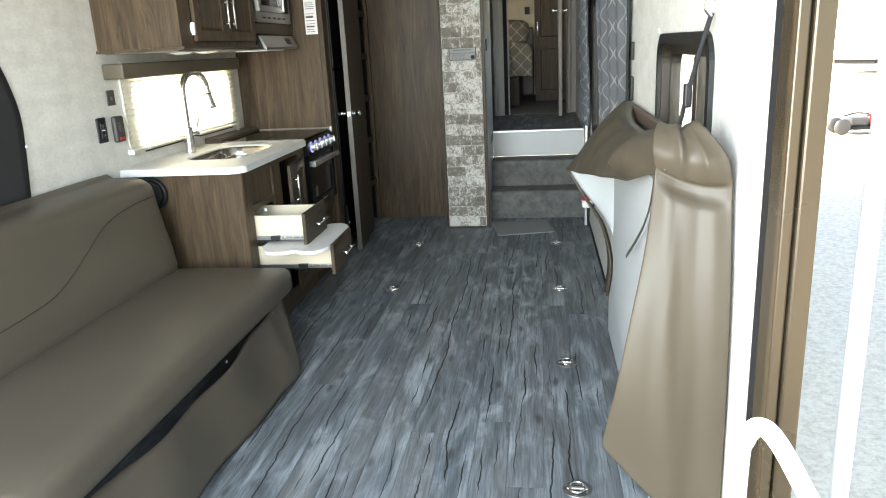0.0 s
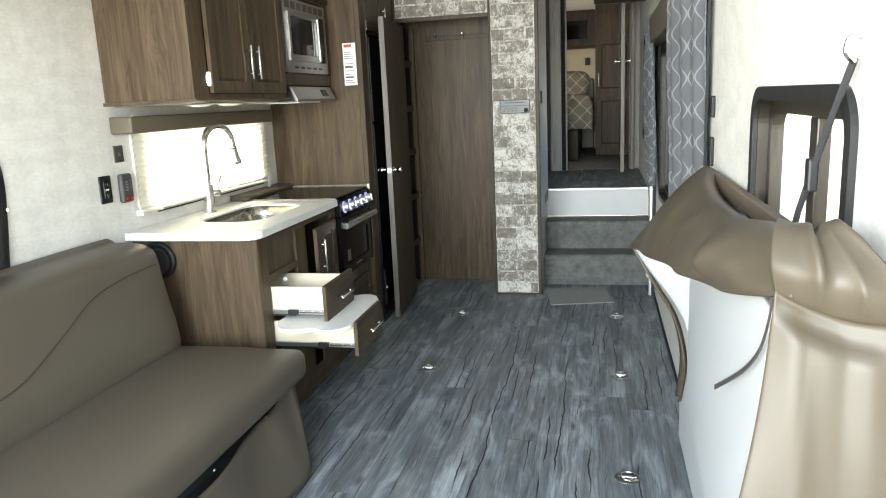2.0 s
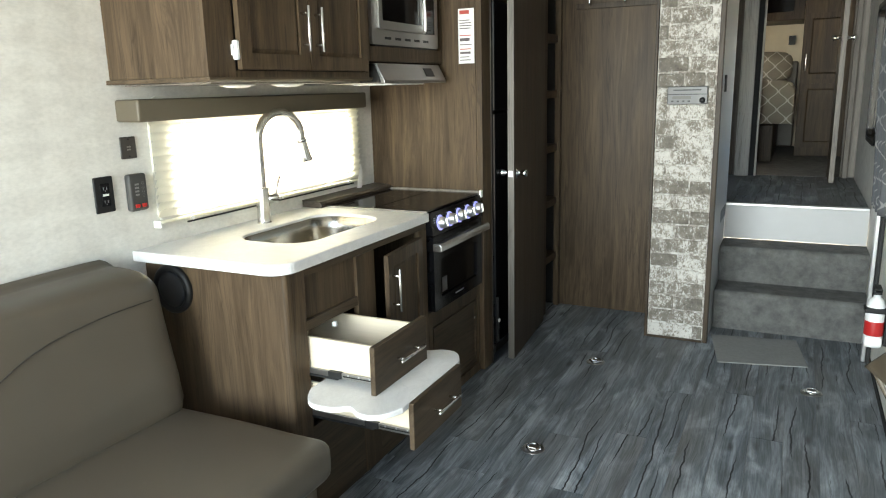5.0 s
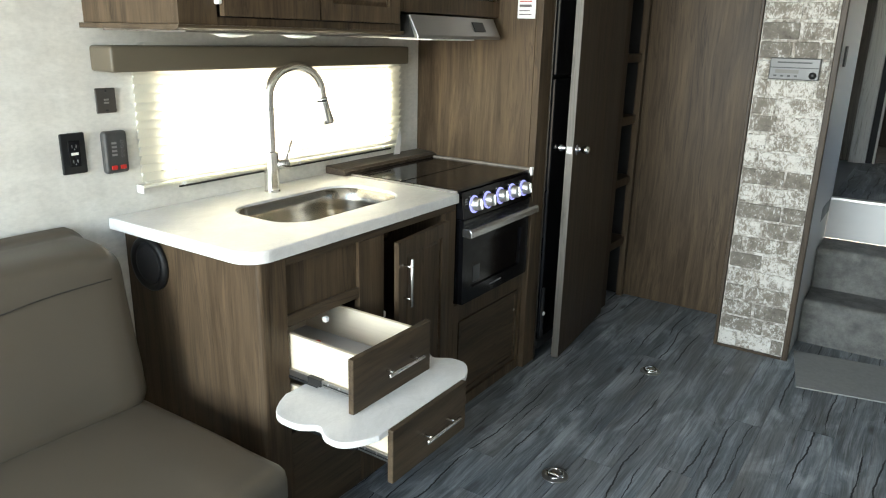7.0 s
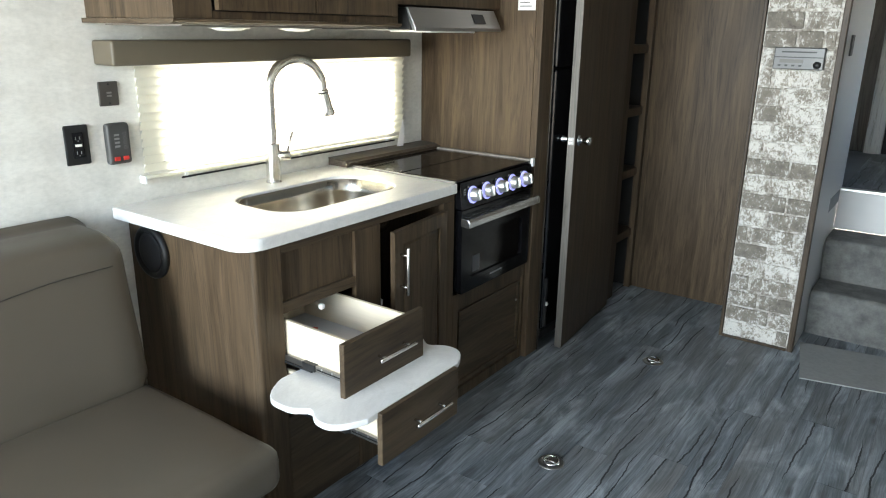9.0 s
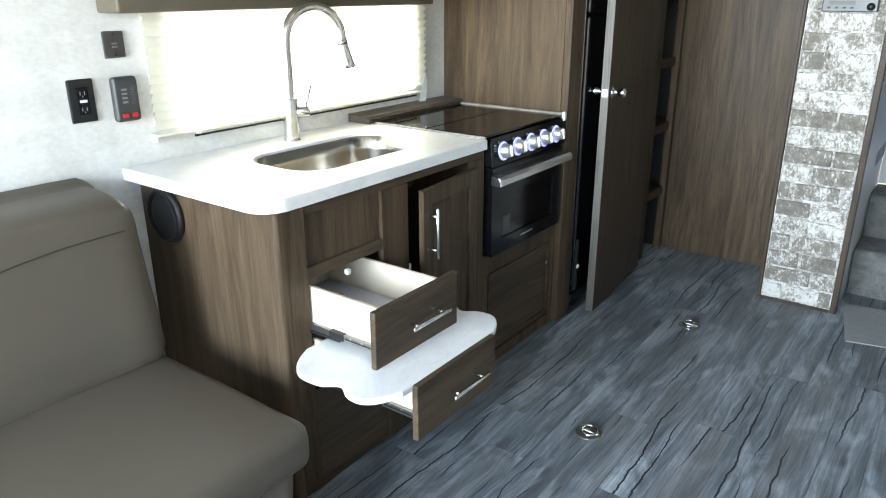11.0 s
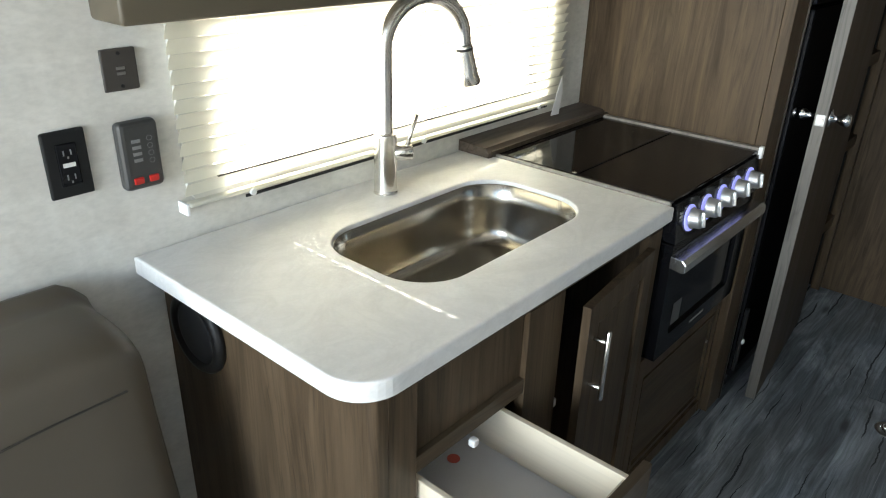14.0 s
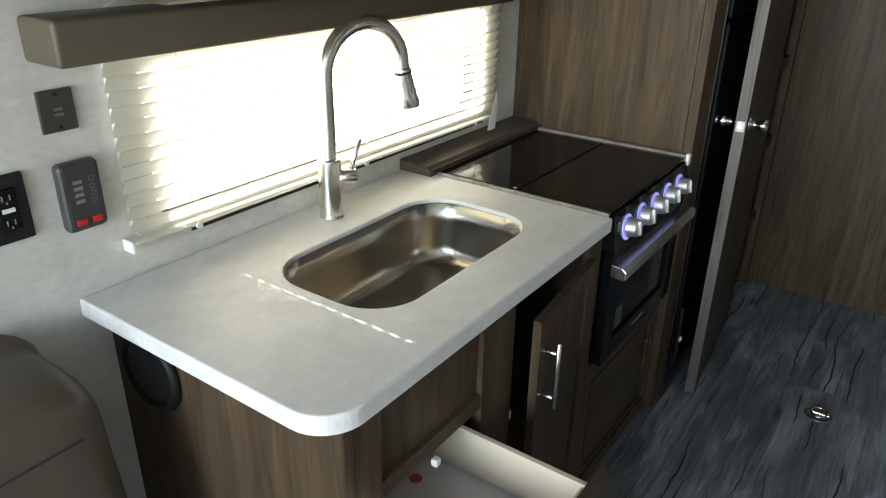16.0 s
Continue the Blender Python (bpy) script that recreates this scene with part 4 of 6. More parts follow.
for y0, y1, hy in ((3.672, 4.022, 3.985), (4.030, 4.404, 4.062)):
    fr_, fi_ = raised_panel(y0, y1, 1.499, 2.355, U + 0.019)
    d = part("cabinet_door", fr_, WALNUT, upper)
    part("door_field", fi_, WALNUT, d)
    bar_pull(d, (U + 0.037, hy, 1.56), (U + 0.037, hy, 1.71), (0.03, 0, 0))
part("hinge", join(box(U + 0.017, U + 0.034, 3.655, 3.671, 1.527, 1.585, 0.004), box(U + 0.017, U + 0.027, 3.648, 3.655, 1.54, 1.572, 0.002)), WHITE_PLASTIC, upper, "pale metal hinge")
for y in (3.83, 4.10):
    pk = thing("puck_light", (-1.53, y, 1.456), "round frosted under-cabinet light, unlit", "light", "under-cabinet lights")
    part("lens", lathe([(0.0, -0.012), (0.035, -0.010), (0.05, -0.004), (0.052, 0.0)], (-1.53, y, 1.456), "z", 28), WHITE_PLASTIC, pk, "", True)
    part("ring", lathe([(0.052, -0.005), (0.06, -0.003), (0.06, 0.0), (0.052, 0.0)], (-1.53, y, 1.456), "z", 28), ALUMINIUM, pk, "", True)

mwcab = thing("microwave_cabinet", (-1.6, 4.8, 1.535), "walnut wall cabinet that holds the microwave", "cabinet")
part("cabinet_box", join(box(-1.798, U + 0.016, 4.439, 4.455, 1.54, CEIL - 0.003), box(-1.798, U + 0.016, 4.456, 5.112, 1.54, 1.600), box(-1.798, U + 0.016, 5.09, 5.112, 1.601, CEIL - 0.003), box(-1.798, U + 0.016, 4.456, 5.089, 2.0, 2.03), box(-1.798, U + 0.016, 4.456, 5.089, 2.34, CEIL - 0.003)), WALNUT, mwcab)
fr_, fi_ = raised_panel(4.465, 5.085, 2.012, 2.35, U + 0.017)
d = part("cabinet_door", fr_, WALNUT, mwcab)
part("door_field", fi_, WALNUT, d)
bar_pull(d, (U + 0.035, 4.68, 2.04), (U + 0.035, 4.84, 2.04), (0.03, 0, 0))

mw = thing("microwave", (-1.6, 4.75, 1.602), "built-in stainless microwave with a dark window", "microwave")
M = U + 0.016
part("oven_box", box(-1.75, M - 0.002, 4.50, 5.06, 1.602, 1.99), BLACK_PLASTIC, mw)
part("trim_frame", slab_with_hole(rounded(4.452, 5.04, 1.606, 1.986, (0.006,) * 4, 3), rounded(4.495, 5.00, 1.665, 1.92, (0.004,) * 4, 3), M, M + 0.014, "x"), APPLIANCE_STEEL, mw, "brushed steel trim frame")
md = part("microwave_door", slab_with_hole(rounded(4.497, 4.90, 1.667, 1.918, (0.004,) * 4, 3), rounded(4.525, 4.872, 1.70, 1.895, (0.008,) * 4, 3), M, M + 0.022, "x"), APPLIANCE_STEEL, mw)
part("door_glass", box(M + 0.003, M + 0.014, 4.5255, 4.8715, 1.7005, 1.8945), BLACK_GLASS, md, "dark door window")
part("control_panel", box(M, M + 0.02, 4.903, 4.998, 1.667, 1.918, 0.003), BLACK_GLOSS, mw)
part("door_handle", box(M + 0.022, M + 0.034, 4.878, 4.896, 1.675, 1.91, 0.004), NICKEL, md)
for k in range(7):
    part("vent_slot", box(M + 0.0145, M + 0.0155, 4.475 + 0.078 * k, 4.535 + 0.078 * k, 1.935, 1.972), DARK_PLASTIC, mw)
for k in range(5):
    part("lower_vent", box(M + 0.0145, M + 0.0155, 4.55 + 0.085 * k, 4.60 + 0.085 * k, 1.628, 1.638), BLACK_PLASTIC, mw)
part("display_mark", box(M + 0.0145, M + 0.0155, 4.67, 4.71, 1.690, 1.696), PALE_INK, md)

hood = thing("range_hood", (-1.6, 4.8, 1.45), "slim stainless range hood under the microwave", "range hood")
part("hood_shell", prism([(-1.797, 1.452), (-1.335, 1.452), (-1.335, 1.464), (-1.372, 1.532), (-1.797, 1.536)], 4.475, 5.045, "y", 0.003), APPLIANCE_STEEL, hood)
part("hood_side", prism([(-1.79, 1.455), (-1.35, 1.455), (-1.378, 1.53), (-1.79, 1.532)], 4.4695, 4.4748, "y"), BLACK_PLASTIC, hood)
part("switch_plate", turned(box(-0.001, 0.002, -0.04, 0.04, -0.02, 0.02, 0.001), Matrix.Translation((-1.351, 4.90, 1.498)) @ Matrix.Rotation(radians(-28), 4, "Y")), BLACK_PLASTIC, hood)
part("hood_light", box(-1.60, -1.40, 4.65, 4.95, 1.446, 1.4515, 0.002), WHITE_PLASTIC, hood, "pale lamp cover")

# ---- window over the sink ----
win = setting("window_1", slab_with_hole(rounded(3.676, 4.965, 0.985, 1.425, (0.05,) * 4), rounded(3.735, 4.895, 1.014, 1.395, (0.04,) * 4), LEFT + 0.0005, LEFT + 0.010, "x"), plain("pale_window_trim", (0.62, 0.60, 0.54), 0.5), "pale framed kitchen window behind the blind", "window")
part("pane", box(LEFT - 0.045, LEFT - 0.041, 3.73, 4.90, 1.016, 1.40), PANE, win).visible_shadow = False
part("outer_frame", slab_with_hole(rounded(3.7305, 4.8995, 1.0145, 1.3995, (0.04,) * 4), rounded(3.75, 4.88, 1.029, 1.38, (0.03,) * 4), LEFT - 0.055, LEFT - 0.03, "x"), BLACK_PLASTIC, win)
blind = thing("window_blind", (-1.775, 4.31, 1.0), "ivory aluminium venetian blind, lowered and nearly shut", "blind")
B = -1.772
NS, Z0, Z1 = 13, 1.0275, 1.345


def slat_mesh(y0=3.662, y1=4.945, tilt=-62.0, w=0.0325):
    """One curved slat, with a slot at each ladder cord."""
    cords = (3.80, 4.31, 4.82)
    cuts = [y0]
    for c in cords:
        cuts += [c - 0.0017, c + 0.0017]
    cuts.append(y1)
    bm = bmesh.new()
    prof = [((i / 4 - 0.5) * w, 0.0022 * (1 - (2 * i / 4 - 1) ** 2)) for i in range(5)]
    rows = [[bm.verts.new((a, y, h)) for a, h in prof] for y in cuts]
    for k in range(len(cuts) - 1):
        for i in range(4):
            if k == 1 and i in (1, 2):
                continue
            bm.faces.new((rows[k][i], rows[k][i + 1], rows[k + 1][i + 1], rows[k + 1][i]))
    return turned(bm, Matrix.Rotation(radians(tilt), 4, "Y"))


sm = slat_mesh()
sm_me = mesh_from(sm, SLAT, (0, WHERE[blind].y, 0), True)
for k in range(NS):
    ob = new("slat", sm_me)
    ob.parent = blind
    ob.location = (B - WHERE[blind].x, 0, lerp(Z0, Z1, k / (NS - 1)) - WHERE[blind].z)
part("bottom_rail", about(box(B - 0.010, B + 0.010, 3.662, 4.945, 0.9885, 0.9975, 0.003), (B, 4.945, 0.993), -0.3, "X"), SLAT, blind)
part("head_rail", box(B - 0.014, B + 0.014, 3.662, 4.945, 1.362, 1.392, 0.002), SLAT, blind)
for y in (3.80, 4.31, 4.82):
    part("ladder_cord", join(rod((B + 0.014, y - 0.004, 1.005), (B + 0.014, y - 0.004, 1.37), 0.0007, 6), rod((B + 0.014, y + 0.004, 1.005), (B + 0.014, y + 0.004, 1.37), 0.0007, 6)), SLAT, blind)
    part("cord_plug", lathe([(0.007, 0), (0.007, 0.006), (0, 0.006)], (B + 0.008, y, 0.993), "x", 10), WHITE_PLASTIC, blind)
part("hold_down", box(-1.797, B + 0.008, 3.654, 3.661, 0.980, 1.004, 0.002), WHITE_PLASTIC, blind)
gap = setting("trim_window_sill", box(LEFT + 0.0105, LEFT + 0.014, 3.80, 4.90, 0.974, 0.980), BLACK_RUBBER, "black gasket line below the blind", "trim")
tag = thing("blind_tag", (-1.755, 4.905, 0.985), "small white paper tag hanging from the blind", "tag")
part("paper_tag", about(prism([(4.880, 0.955), (4.925, 0.953), (4.928, 1.03), (4.912, 1.075), (4.900, 1.035)], -1.7535, -1.7525, "x"), (-1.753, 4.905, 1.0), 4, "Y"), PAPER, tag)
val = thing("window_valance", (-1.75, 4.33, 1.345), "brown upholstered box valance above the window", "valance")
part("padded_box", box(-1.797, -1.690, 3.55, 4.90, 1.345, 1.416, 0.008, 3), VALANCE_CLOTH, val, "", True)

# ---- wall plates ----
sock = thing("power_outlet", (-1.795, 3.47, 1.12), "black double power outlet on the wall", "outlet")
part("plate", box(-1.799, -1.791, 3.434, 3.506, 1.064, 1.179, 0.004), BLACK_PLASTIC, sock)
part("insert", box(-1.791, -1.787, 3.453, 3.487, 1.085, 1.158, 0.002), BLACK_GLOSS, sock)
part("button", box(-1.787, -1.7855, 3.460, 3.480, 1.118, 1.125), PAPER, sock, "white test button strip")
for z in (1.100, 1.142):
    part("socket_holes", join(box(-1.7872, -1.7862, 3.463, 3.465, z - 0.004, z + 0.005), box(-1.7872, -1.7862, 3.475, 3.477, z - 0.004, z + 0.005), box(-1.7872, -1.7862, 3.469, 3.4715, z - 0.010, z - 0.006)), PALE_INK, sock)
usb = thing("usb_plate", (-1.795, 3.584, 1.26), "dark grey plate with charging ports", "outlet")
part("plate", box(-1.799, -1.793, 3.553, 3.615, 1.226, 1.297, 0.003), DARK_PLASTIC, usb)
part("ports", join(box(-1.793, -1.7915, 3.577, 3.592, 1.262, 1.267), box(-1.793, -1.7915, 3.577, 3.592, 1.253, 1.258)), APPLIANCE_STEEL, usb)
for z in (1.234, 1.289):
    part("screw", lathe([(0.0035, 0), (0.003, 0.0015), (0, 0.0015)], (-1.793, 3.584, z), "x", 12), BLACK_PLASTIC, usb)
ctl = thing("control_panel", (-1.785, 3.588, 1.11), "black tank monitor panel with two red rocker switches", "control panel")
part("case", box(-1.799, -1.773, 3.552, 3.626, 1.052, 1.176, 0.010, 3), CHARCOAL_PLASTIC, ctl)
for y in (3.576, 3.604):
    part("rocker_switch", turned(box(-0.003, 0.003, -0.0088, 0.0088, -0.006, 0.006, 0.0015), Matrix.Translation((-1.7725, y, 1.070)) @ Matrix.Rotation(radians(8), 4, "Y")), RED_PLASTIC, ctl, "red rocker switch")
for k in range(4):
    part("level_light", tube([(-1.7735, 3.606 + 0.005 * math.cos(a), 1.103 + 0.0135 * k + 0.0045 * math.sin(a)) for a in [i * math.pi / 5 for i in range(10)]], 0.0007, 5, True), PALE_INK, ctl)
    part("printed_lines", box(-1.7732, -1.7724, 3.573, 3.589, 1.104 + 0.0115 * k, 1.110 + 0.0115 * k), PALE_INK, ctl)

# ---- left sofa ----
sofa = thing("flip_up_sofa", (-1.37, 2.6, 0.0), "brown-grey vinyl flip-up sofa folded down against the wall", "sofa", "flip-up sofas")
seat = part("seat", cushion(-1.56, -0.945, 1.62, 3.452, 0.335, 0.462, 0.04, 0.012), SOFA_VINYL, sofa, "", True)


def back_shape():
    """Sloping backrest: deep rounded bolster above, flat below."""
    n = 28
    prof = [(-1.795, 0.44), (-1.52, 0.44), (-1.50, 0.52), (-1.525, 0.65), (-1.55, 0.78), (-1.562, 0.86), (-1.585, 0.892), (-1.64, 0.908), (-1.74, 0.908), (-1.79, 0.89)]
    prof = [tuple(p) for p in smooth_line([Vector((a, 0, b)) for a, b in prof] + [Vector((prof[0][0], 0, prof[0][1]))], 4)[:-1]]
    bm = bmesh.new()
    loops = []
    ys = [1.62, 1.623, 1.635] + [lerp(1.66, 3.405, k / n) for k in range(n + 1)] + [3.425, 3.437, 3.442]
    cx, cz = -1.65, 0.68
    for y in ys:
        e = min(y - 1.62, 3.442 - y)
        s = 1 - 0.13 * max(0, 1 - e / 0.045) ** 2
        sag = 0.006 * noise.noise((y * 2.3, 0, 0))
        loops.append([bm.verts.new((cx + (p[0] - cx) * s, y, cz + (p[2] - cz) * s + (sag if p[2] > 0.8 else 0))) for p in prof])
    m = len(prof)
    for a, b in zip(loops, loops[1:]):
        for i in range(m):
            bm.faces.new((a[i], a[(i + 1) % m], b[(i + 1) % m], b[i]))
    bm.faces.new(loops[0][::-1]), bm.faces.new(loops[-1])
    bmesh.ops.recalc_face_normals(bm, faces=bm.faces[:])
    return bm


back = part("backrest", back_shape(), SOFA_VINYL, sofa, "", True)


def seam_line(s):
    z = curve_at([0.60, 0.605, 0.625, 0.70, 0.785, 0.815, 0.82], s)
    y = lerp(2.2, 3.40, s)
    x = -1.498 - (z - 0.52) * 0.19 + 0.0015
    return (x, y, z)


part("seam", tube([seam_line(k / 40) for k in range(41)], 0.0018, 6), STITCH, back, "curved stitched seam")
part("frame_board", box(-1.50, -1.01, 1.68, 3.40, 0.30, 0.333, 0.004), BLACK_PLASTIC, sofa)
for y in (1.75, 3.36):
    part("leg", box(-1.45, -1.10, y - 0.02, y + 0.02, 0.0, 0.299, 0.004), BLACK_PLASTIC, sofa)


def skirt(u, v):
    """Loose front flap: hangs from under the seat, gapes and folds towards the end."""
    y = lerp(1.62, 3.44, u)
    end = max(0, (u - 0.80) / 0.2)
    gape = 0.055 * math.sin(math.pi * min(1, u * 1.1)) * (1 - v) ** 0.5
    x = -1.02 + 0.115 * v + gape * 0.7 + 0.02 * math.sin(7 * u + 2 * v) * v
    z = lerp(0.30 - 0.035 * math.sin(math.pi * u) + 0.035 * end ** 2, 0.012, v)
    y -= 0.18 * v * end ** 1.5 * 0.9
    x += 0.018 * math.sin(u * 38) * end * (1 - v) + 0.01 * math.sin(u * 21 + 1.0) * (1 - 0.5 * v)
    return (x, y, z)


thicken(part("front_flap", sheet(skirt, 60, 14), SOFA_VINYL, sofa, "loose vinyl flap below the seat", True), 0.004)


def end_flap(u, v):
    x = lerp(-1.02, -1.30, u)
    return (x + 0.05 * v * (1 - u), 3.445 - 0.20 * v * (1 - u) - 0.03 * v + 0.008 * math.sin(u * 14), lerp(0.335, 0.015, v))


thicken(part("end_flap", sheet(end_flap, 16, 10), SOFA_VINYL, sofa, "", True), 0.004)
for y, z in ((2.75, 0.295), (3.12, 0.305), (3.27, 0.30)):
    part("snap", lathe([(0.006, 0), (0.005, 0.003), (0, 0.004)], (-0.985, y, z), "x", 12), NICKEL, sofa, "small metal snap", True)

# dark window cover at the rear of the left wall
cover = thing("black_window_cover", (-1.79, 2.6, 0.9), "black fabric window cover snapped to the wall", "window cover")


def cover_sheet(u, v):
    y1 = curve_at([2.80, 2.90, 2.955, 2.94, 2.91], v)
    y = lerp(1.75, y1, u)
    return (-1.794 + 0.006 * math.sin(u * 9 + v * 4) + 0.004, y, lerp(1.60, 0.90, v))


thicken(part("fabric", sheet(cover_sheet, 30, 16), BLACK_CLOTH, cover, "", True), 0.003)
part("snap", lathe([(0.007, 0), (0.006, 0.004), (0, 0.005)], (-1.785, 2.94, 1.12), "x", 12), WHITE_PLASTIC, cover, "pale round snap", True)
loft = thing("overhead_locker", (-1.6, 2.7, 1.95), "dark walnut overhead locker along the wall", "cabinet")
part("locker_base", prism(rounded(-1.798, -1.41, 1.9, 3.545, (0, 0.01, 0.07, 0)), 1.952, 1.985, "z", 0.004), WALNUT_DARK, loft)
part("locker_body", box(-1.798, -1.43, 1.92, 3.50, 1.986, CEIL - 0.003, 0.003), WALNUT_DARK, loft)

# ---- right sofa, flipped up against the wall ----
rs = thing("flip_up_sofa", (0.5, 2.6, 0.0), "tan vinyl sofa flipped up against the wall, pale underside showing", "sofa", "flip-up sofas")


def slant(y):
    return 0.455 + max(0.0, y - 2.3) * 0.058


def board_bm(y0, y1, z0, z1, t=0.018):
    bm = box(0, t, y0, y1, z0, z1, 0.003)
    for v in bm.verts:
        v.co.x += slant(v.co.y)
    return bm


part("underside_board", board_bm(1.83, 3.20, 0.42, 1.125), WHITE_BOARD, rs, "flat white underside board")
pad = box(0.019, 0.085, 1.845, 3.20, 0.43, 1.12, 0.02, 3)
for v in pad.verts:
    v.co.x = min(v.co.x + slant(v.co.y), 0.595)
part("seat_pad", pad, TAN_VINYL, rs)
# black box in place of the shade between board and far flap
part("hinge_gap", box(0.525, 0.545, 3.215, 3.25, 0.36, 1.0), BLACK_PLASTIC, rs)
part("base_box", box(0.54, 0.594, 1.70, 3.70, 0.04, 0.36, 0.004), WHITE_BOARD, rs, "white base box on the wall")


def curve_pt(keys, t):
    return tuple(curve_at([k[i] for k in keys], t) for i in range(3))


def ribbon(line, w0, w1, thick=0.0025):
    """A flat strap that follows a line in a plane of constant x and widens along it."""
    bm = bmesh.new()
    rings = []
    for i, p in enumerate(line):
        p = Vector(p)
        d = (Vector(line[min(i + 1, len(line) - 1)]) - Vector(line[max(i - 1, 0)])).normalized()
        side = Vector((0, -d.z, d.y)) * lerp(w0, w1, i / (len(line) - 1)) * 0.5
        out = Vector((thick, 0, 0))
        rings.append([bm.verts.new(q) for q in (p - side, p + side, p + side - out, p - side - out)])
    for a, b in zip(rings, rings[1:]):
        for q in range(4):
            bm.faces.new((a[q], a[(q + 1) % 4], b[(q + 1) % 4], b[q]))
    bm.faces.new(rings[0][::-1]), bm.faces.new(rings[-1])
    bmesh.ops.recalc_face_normals(bm, faces=bm.faces[:])
    return bm


def near_drape(u, v):
    """Vinyl bunched over the raised end, then hanging; u from the room to the wall, v downwards."""
    fold = 0.30
    bulge = math.sin(math.pi * u) ** 0.7
    if v < fold:
        s = v / fold
        a = curve_pt([(0.505, 2.03, 1.165), (0.478, 1.94, 1.232), (0.455, 1.865, 1.238), (0.444, 1.82, 1.205), (0.450, 1.825, 1.168)], s)
        b = curve_pt([(0.578, 1.99, 1.165), (0.548, 1.93, 1.232), (0.536, 1.85, 1.240), (0.574, 1.775, 1.190), (0.590, 1.785, 1.137)], s)
        x, y, z = (lerp(a[i], b[i], u) for i in range(3))
        z -= 0.018 * bulge * s * s
        puff = math.sin(math.pi * min(1, s)) ** 0.7
        y -= 0.022 * bulge * puff
        # pleats that run from the tie point at the top out to the fold
        fan = math.atan2(u - 0.55, 0.25 + s)
        crease = 1 - abs(math.sin(fan * 4.6 + 0.9 + 0.8 * noise.noise((u * 2, s * 2, 8))))
        y -= puff * (0.017 * crease ** 1.6 - 0.008 + 0.014 * noise.noise((u * 3.2, s * 2.2, 5)))
        y -= puff * 0.012 * math.exp(-abs(u - 0.90 + 0.25 * s) / 0.05) * s
        z += puff * 0.008 * crease - 0.010 * math.exp(-((u - 0.55) / 0.09) ** 2) * math.exp(-((s - 0.36) / 0.16) ** 2)
    else:
        s = (v - fold) / (1 - fold)
        x = lerp(curve_at([0.450, 0.432, 0.402, 0.374, 0.350], s), lerp(0.590, 0.597, s), u)
        y = lerp(curve_at([1.825, 1.80, 1.775, 1.77, 1.80], s), curve_at([1.785, 1.76, 1.75, 1.75, 1.75], s), u)
        z = lerp(lerp(1.168, 1.137, u) - 0.018 * bulge, lerp(0.545, 0.30, u), s)
        start = min(1, s / 0.06)
        y += 0.012 * bulge * (1 - start) - 0.012 * bulge * start
        # two stiff creases that fan out from the fold, and a tuck under it
        y -= start * bulge * (0.008 * math.exp(-((u - 0.14 - 0.40 * s) / 0.12) ** 2) - 0.004 * math.exp(-((u - 0.66 - 0.05 * s) / 0.13) ** 2))
        y += start * bulge * 0.010 * noise.noise((u * 3.5, s * 1.3, 2))
        y += 0.010 * bulge * math.exp(-((s - 0.035) / 0.02) ** 2)
    return (x, y, z)


thicken(part("near_cover", sheet(near_drape, 64, 120), TAN_VINYL, rs, "tan vinyl hanging loose over the end", True), 0.005)


def top_cover(u, v):
    """The loose cover hanging from a rim along the upper edge; u along the wall, v from the inner roll down to the hem."""
    rim = curve_pt([(0.500, 1.84, 1.222), (0.500, 2.12, 1.200), (0.500, 2.40, 1.168), (0.503, 2.72, 1.152), (0.515, 3.02, 1.160), (0.548, 3.24, 1.183)], u)
    hem = curve_pt([(0.462, 1.81, 1.160), (0.432, 2.12, 1.085), (0.405, 2.38, 1.045), (0.385, 2.75, 0.985), (0.355, 3.12, 0.930), (0.332, 3.42, 0.888)], u)
    if v < 0.2:
        s = 1 - v / 0.2
        x, y, z = rim[0] + 0.05 * math.sin(s * 1.5), rim[1], rim[2] - 0.05 * (1 - math.cos(s * 1.5))
    else:
        s = (v - 0.2) / 0.8
        x, y, z = (lerp(rim[k], hem[k], s) for k in range(3))
        x -= min(1, u / 0.15) * 0.030 * math.sin(math.pi * s) ** 0.8 * (1 - 0.75 * max(0, u - 0.6) / 0.4) + 0.010 * math.sin(math.pi * s) * math.sin(u * 9)
        z += 0.012 * math.sin(math.pi * s ** 0.6)
        x += 0.010 * s * noise.noise((u * 6, s * 2, 4)) + 0.006 * s * math.sin(u * 21 + 2 * s)
        for at_, lean, deep in ((0.36, -0.16, 0.016), (0.52, 0.10, 0.013), (0.74, -0.08, 0.014)):
            x -= deep * math.exp(-abs(u - at_ - lean * s) / 0.028) * math.sin(math.pi * min(1, s * 1.1)) ** 0.8
        # a stiff pleat that points up from the hem towards the bunched end
        x -= 0.018 * math.exp(-((u - 0.17 - 0.10 * s) / 0.045) ** 2) * math.sin(math.pi * s)
    z += 0.004 * noise.noise((u * 7, v * 2, 9))
    return (x, y, z)


thicken(part("top_cover", sheet(top_cover, 80, 36), TAN_VINYL, rs, "tan vinyl draped over the upper edge", True), 0.004)
part("raw_edge", box(0.570, 0.592, 2.22, 3.24, 1.125, 1.168, 0.004), STITCHED_EDGE, rs, "bare brown inner edge")


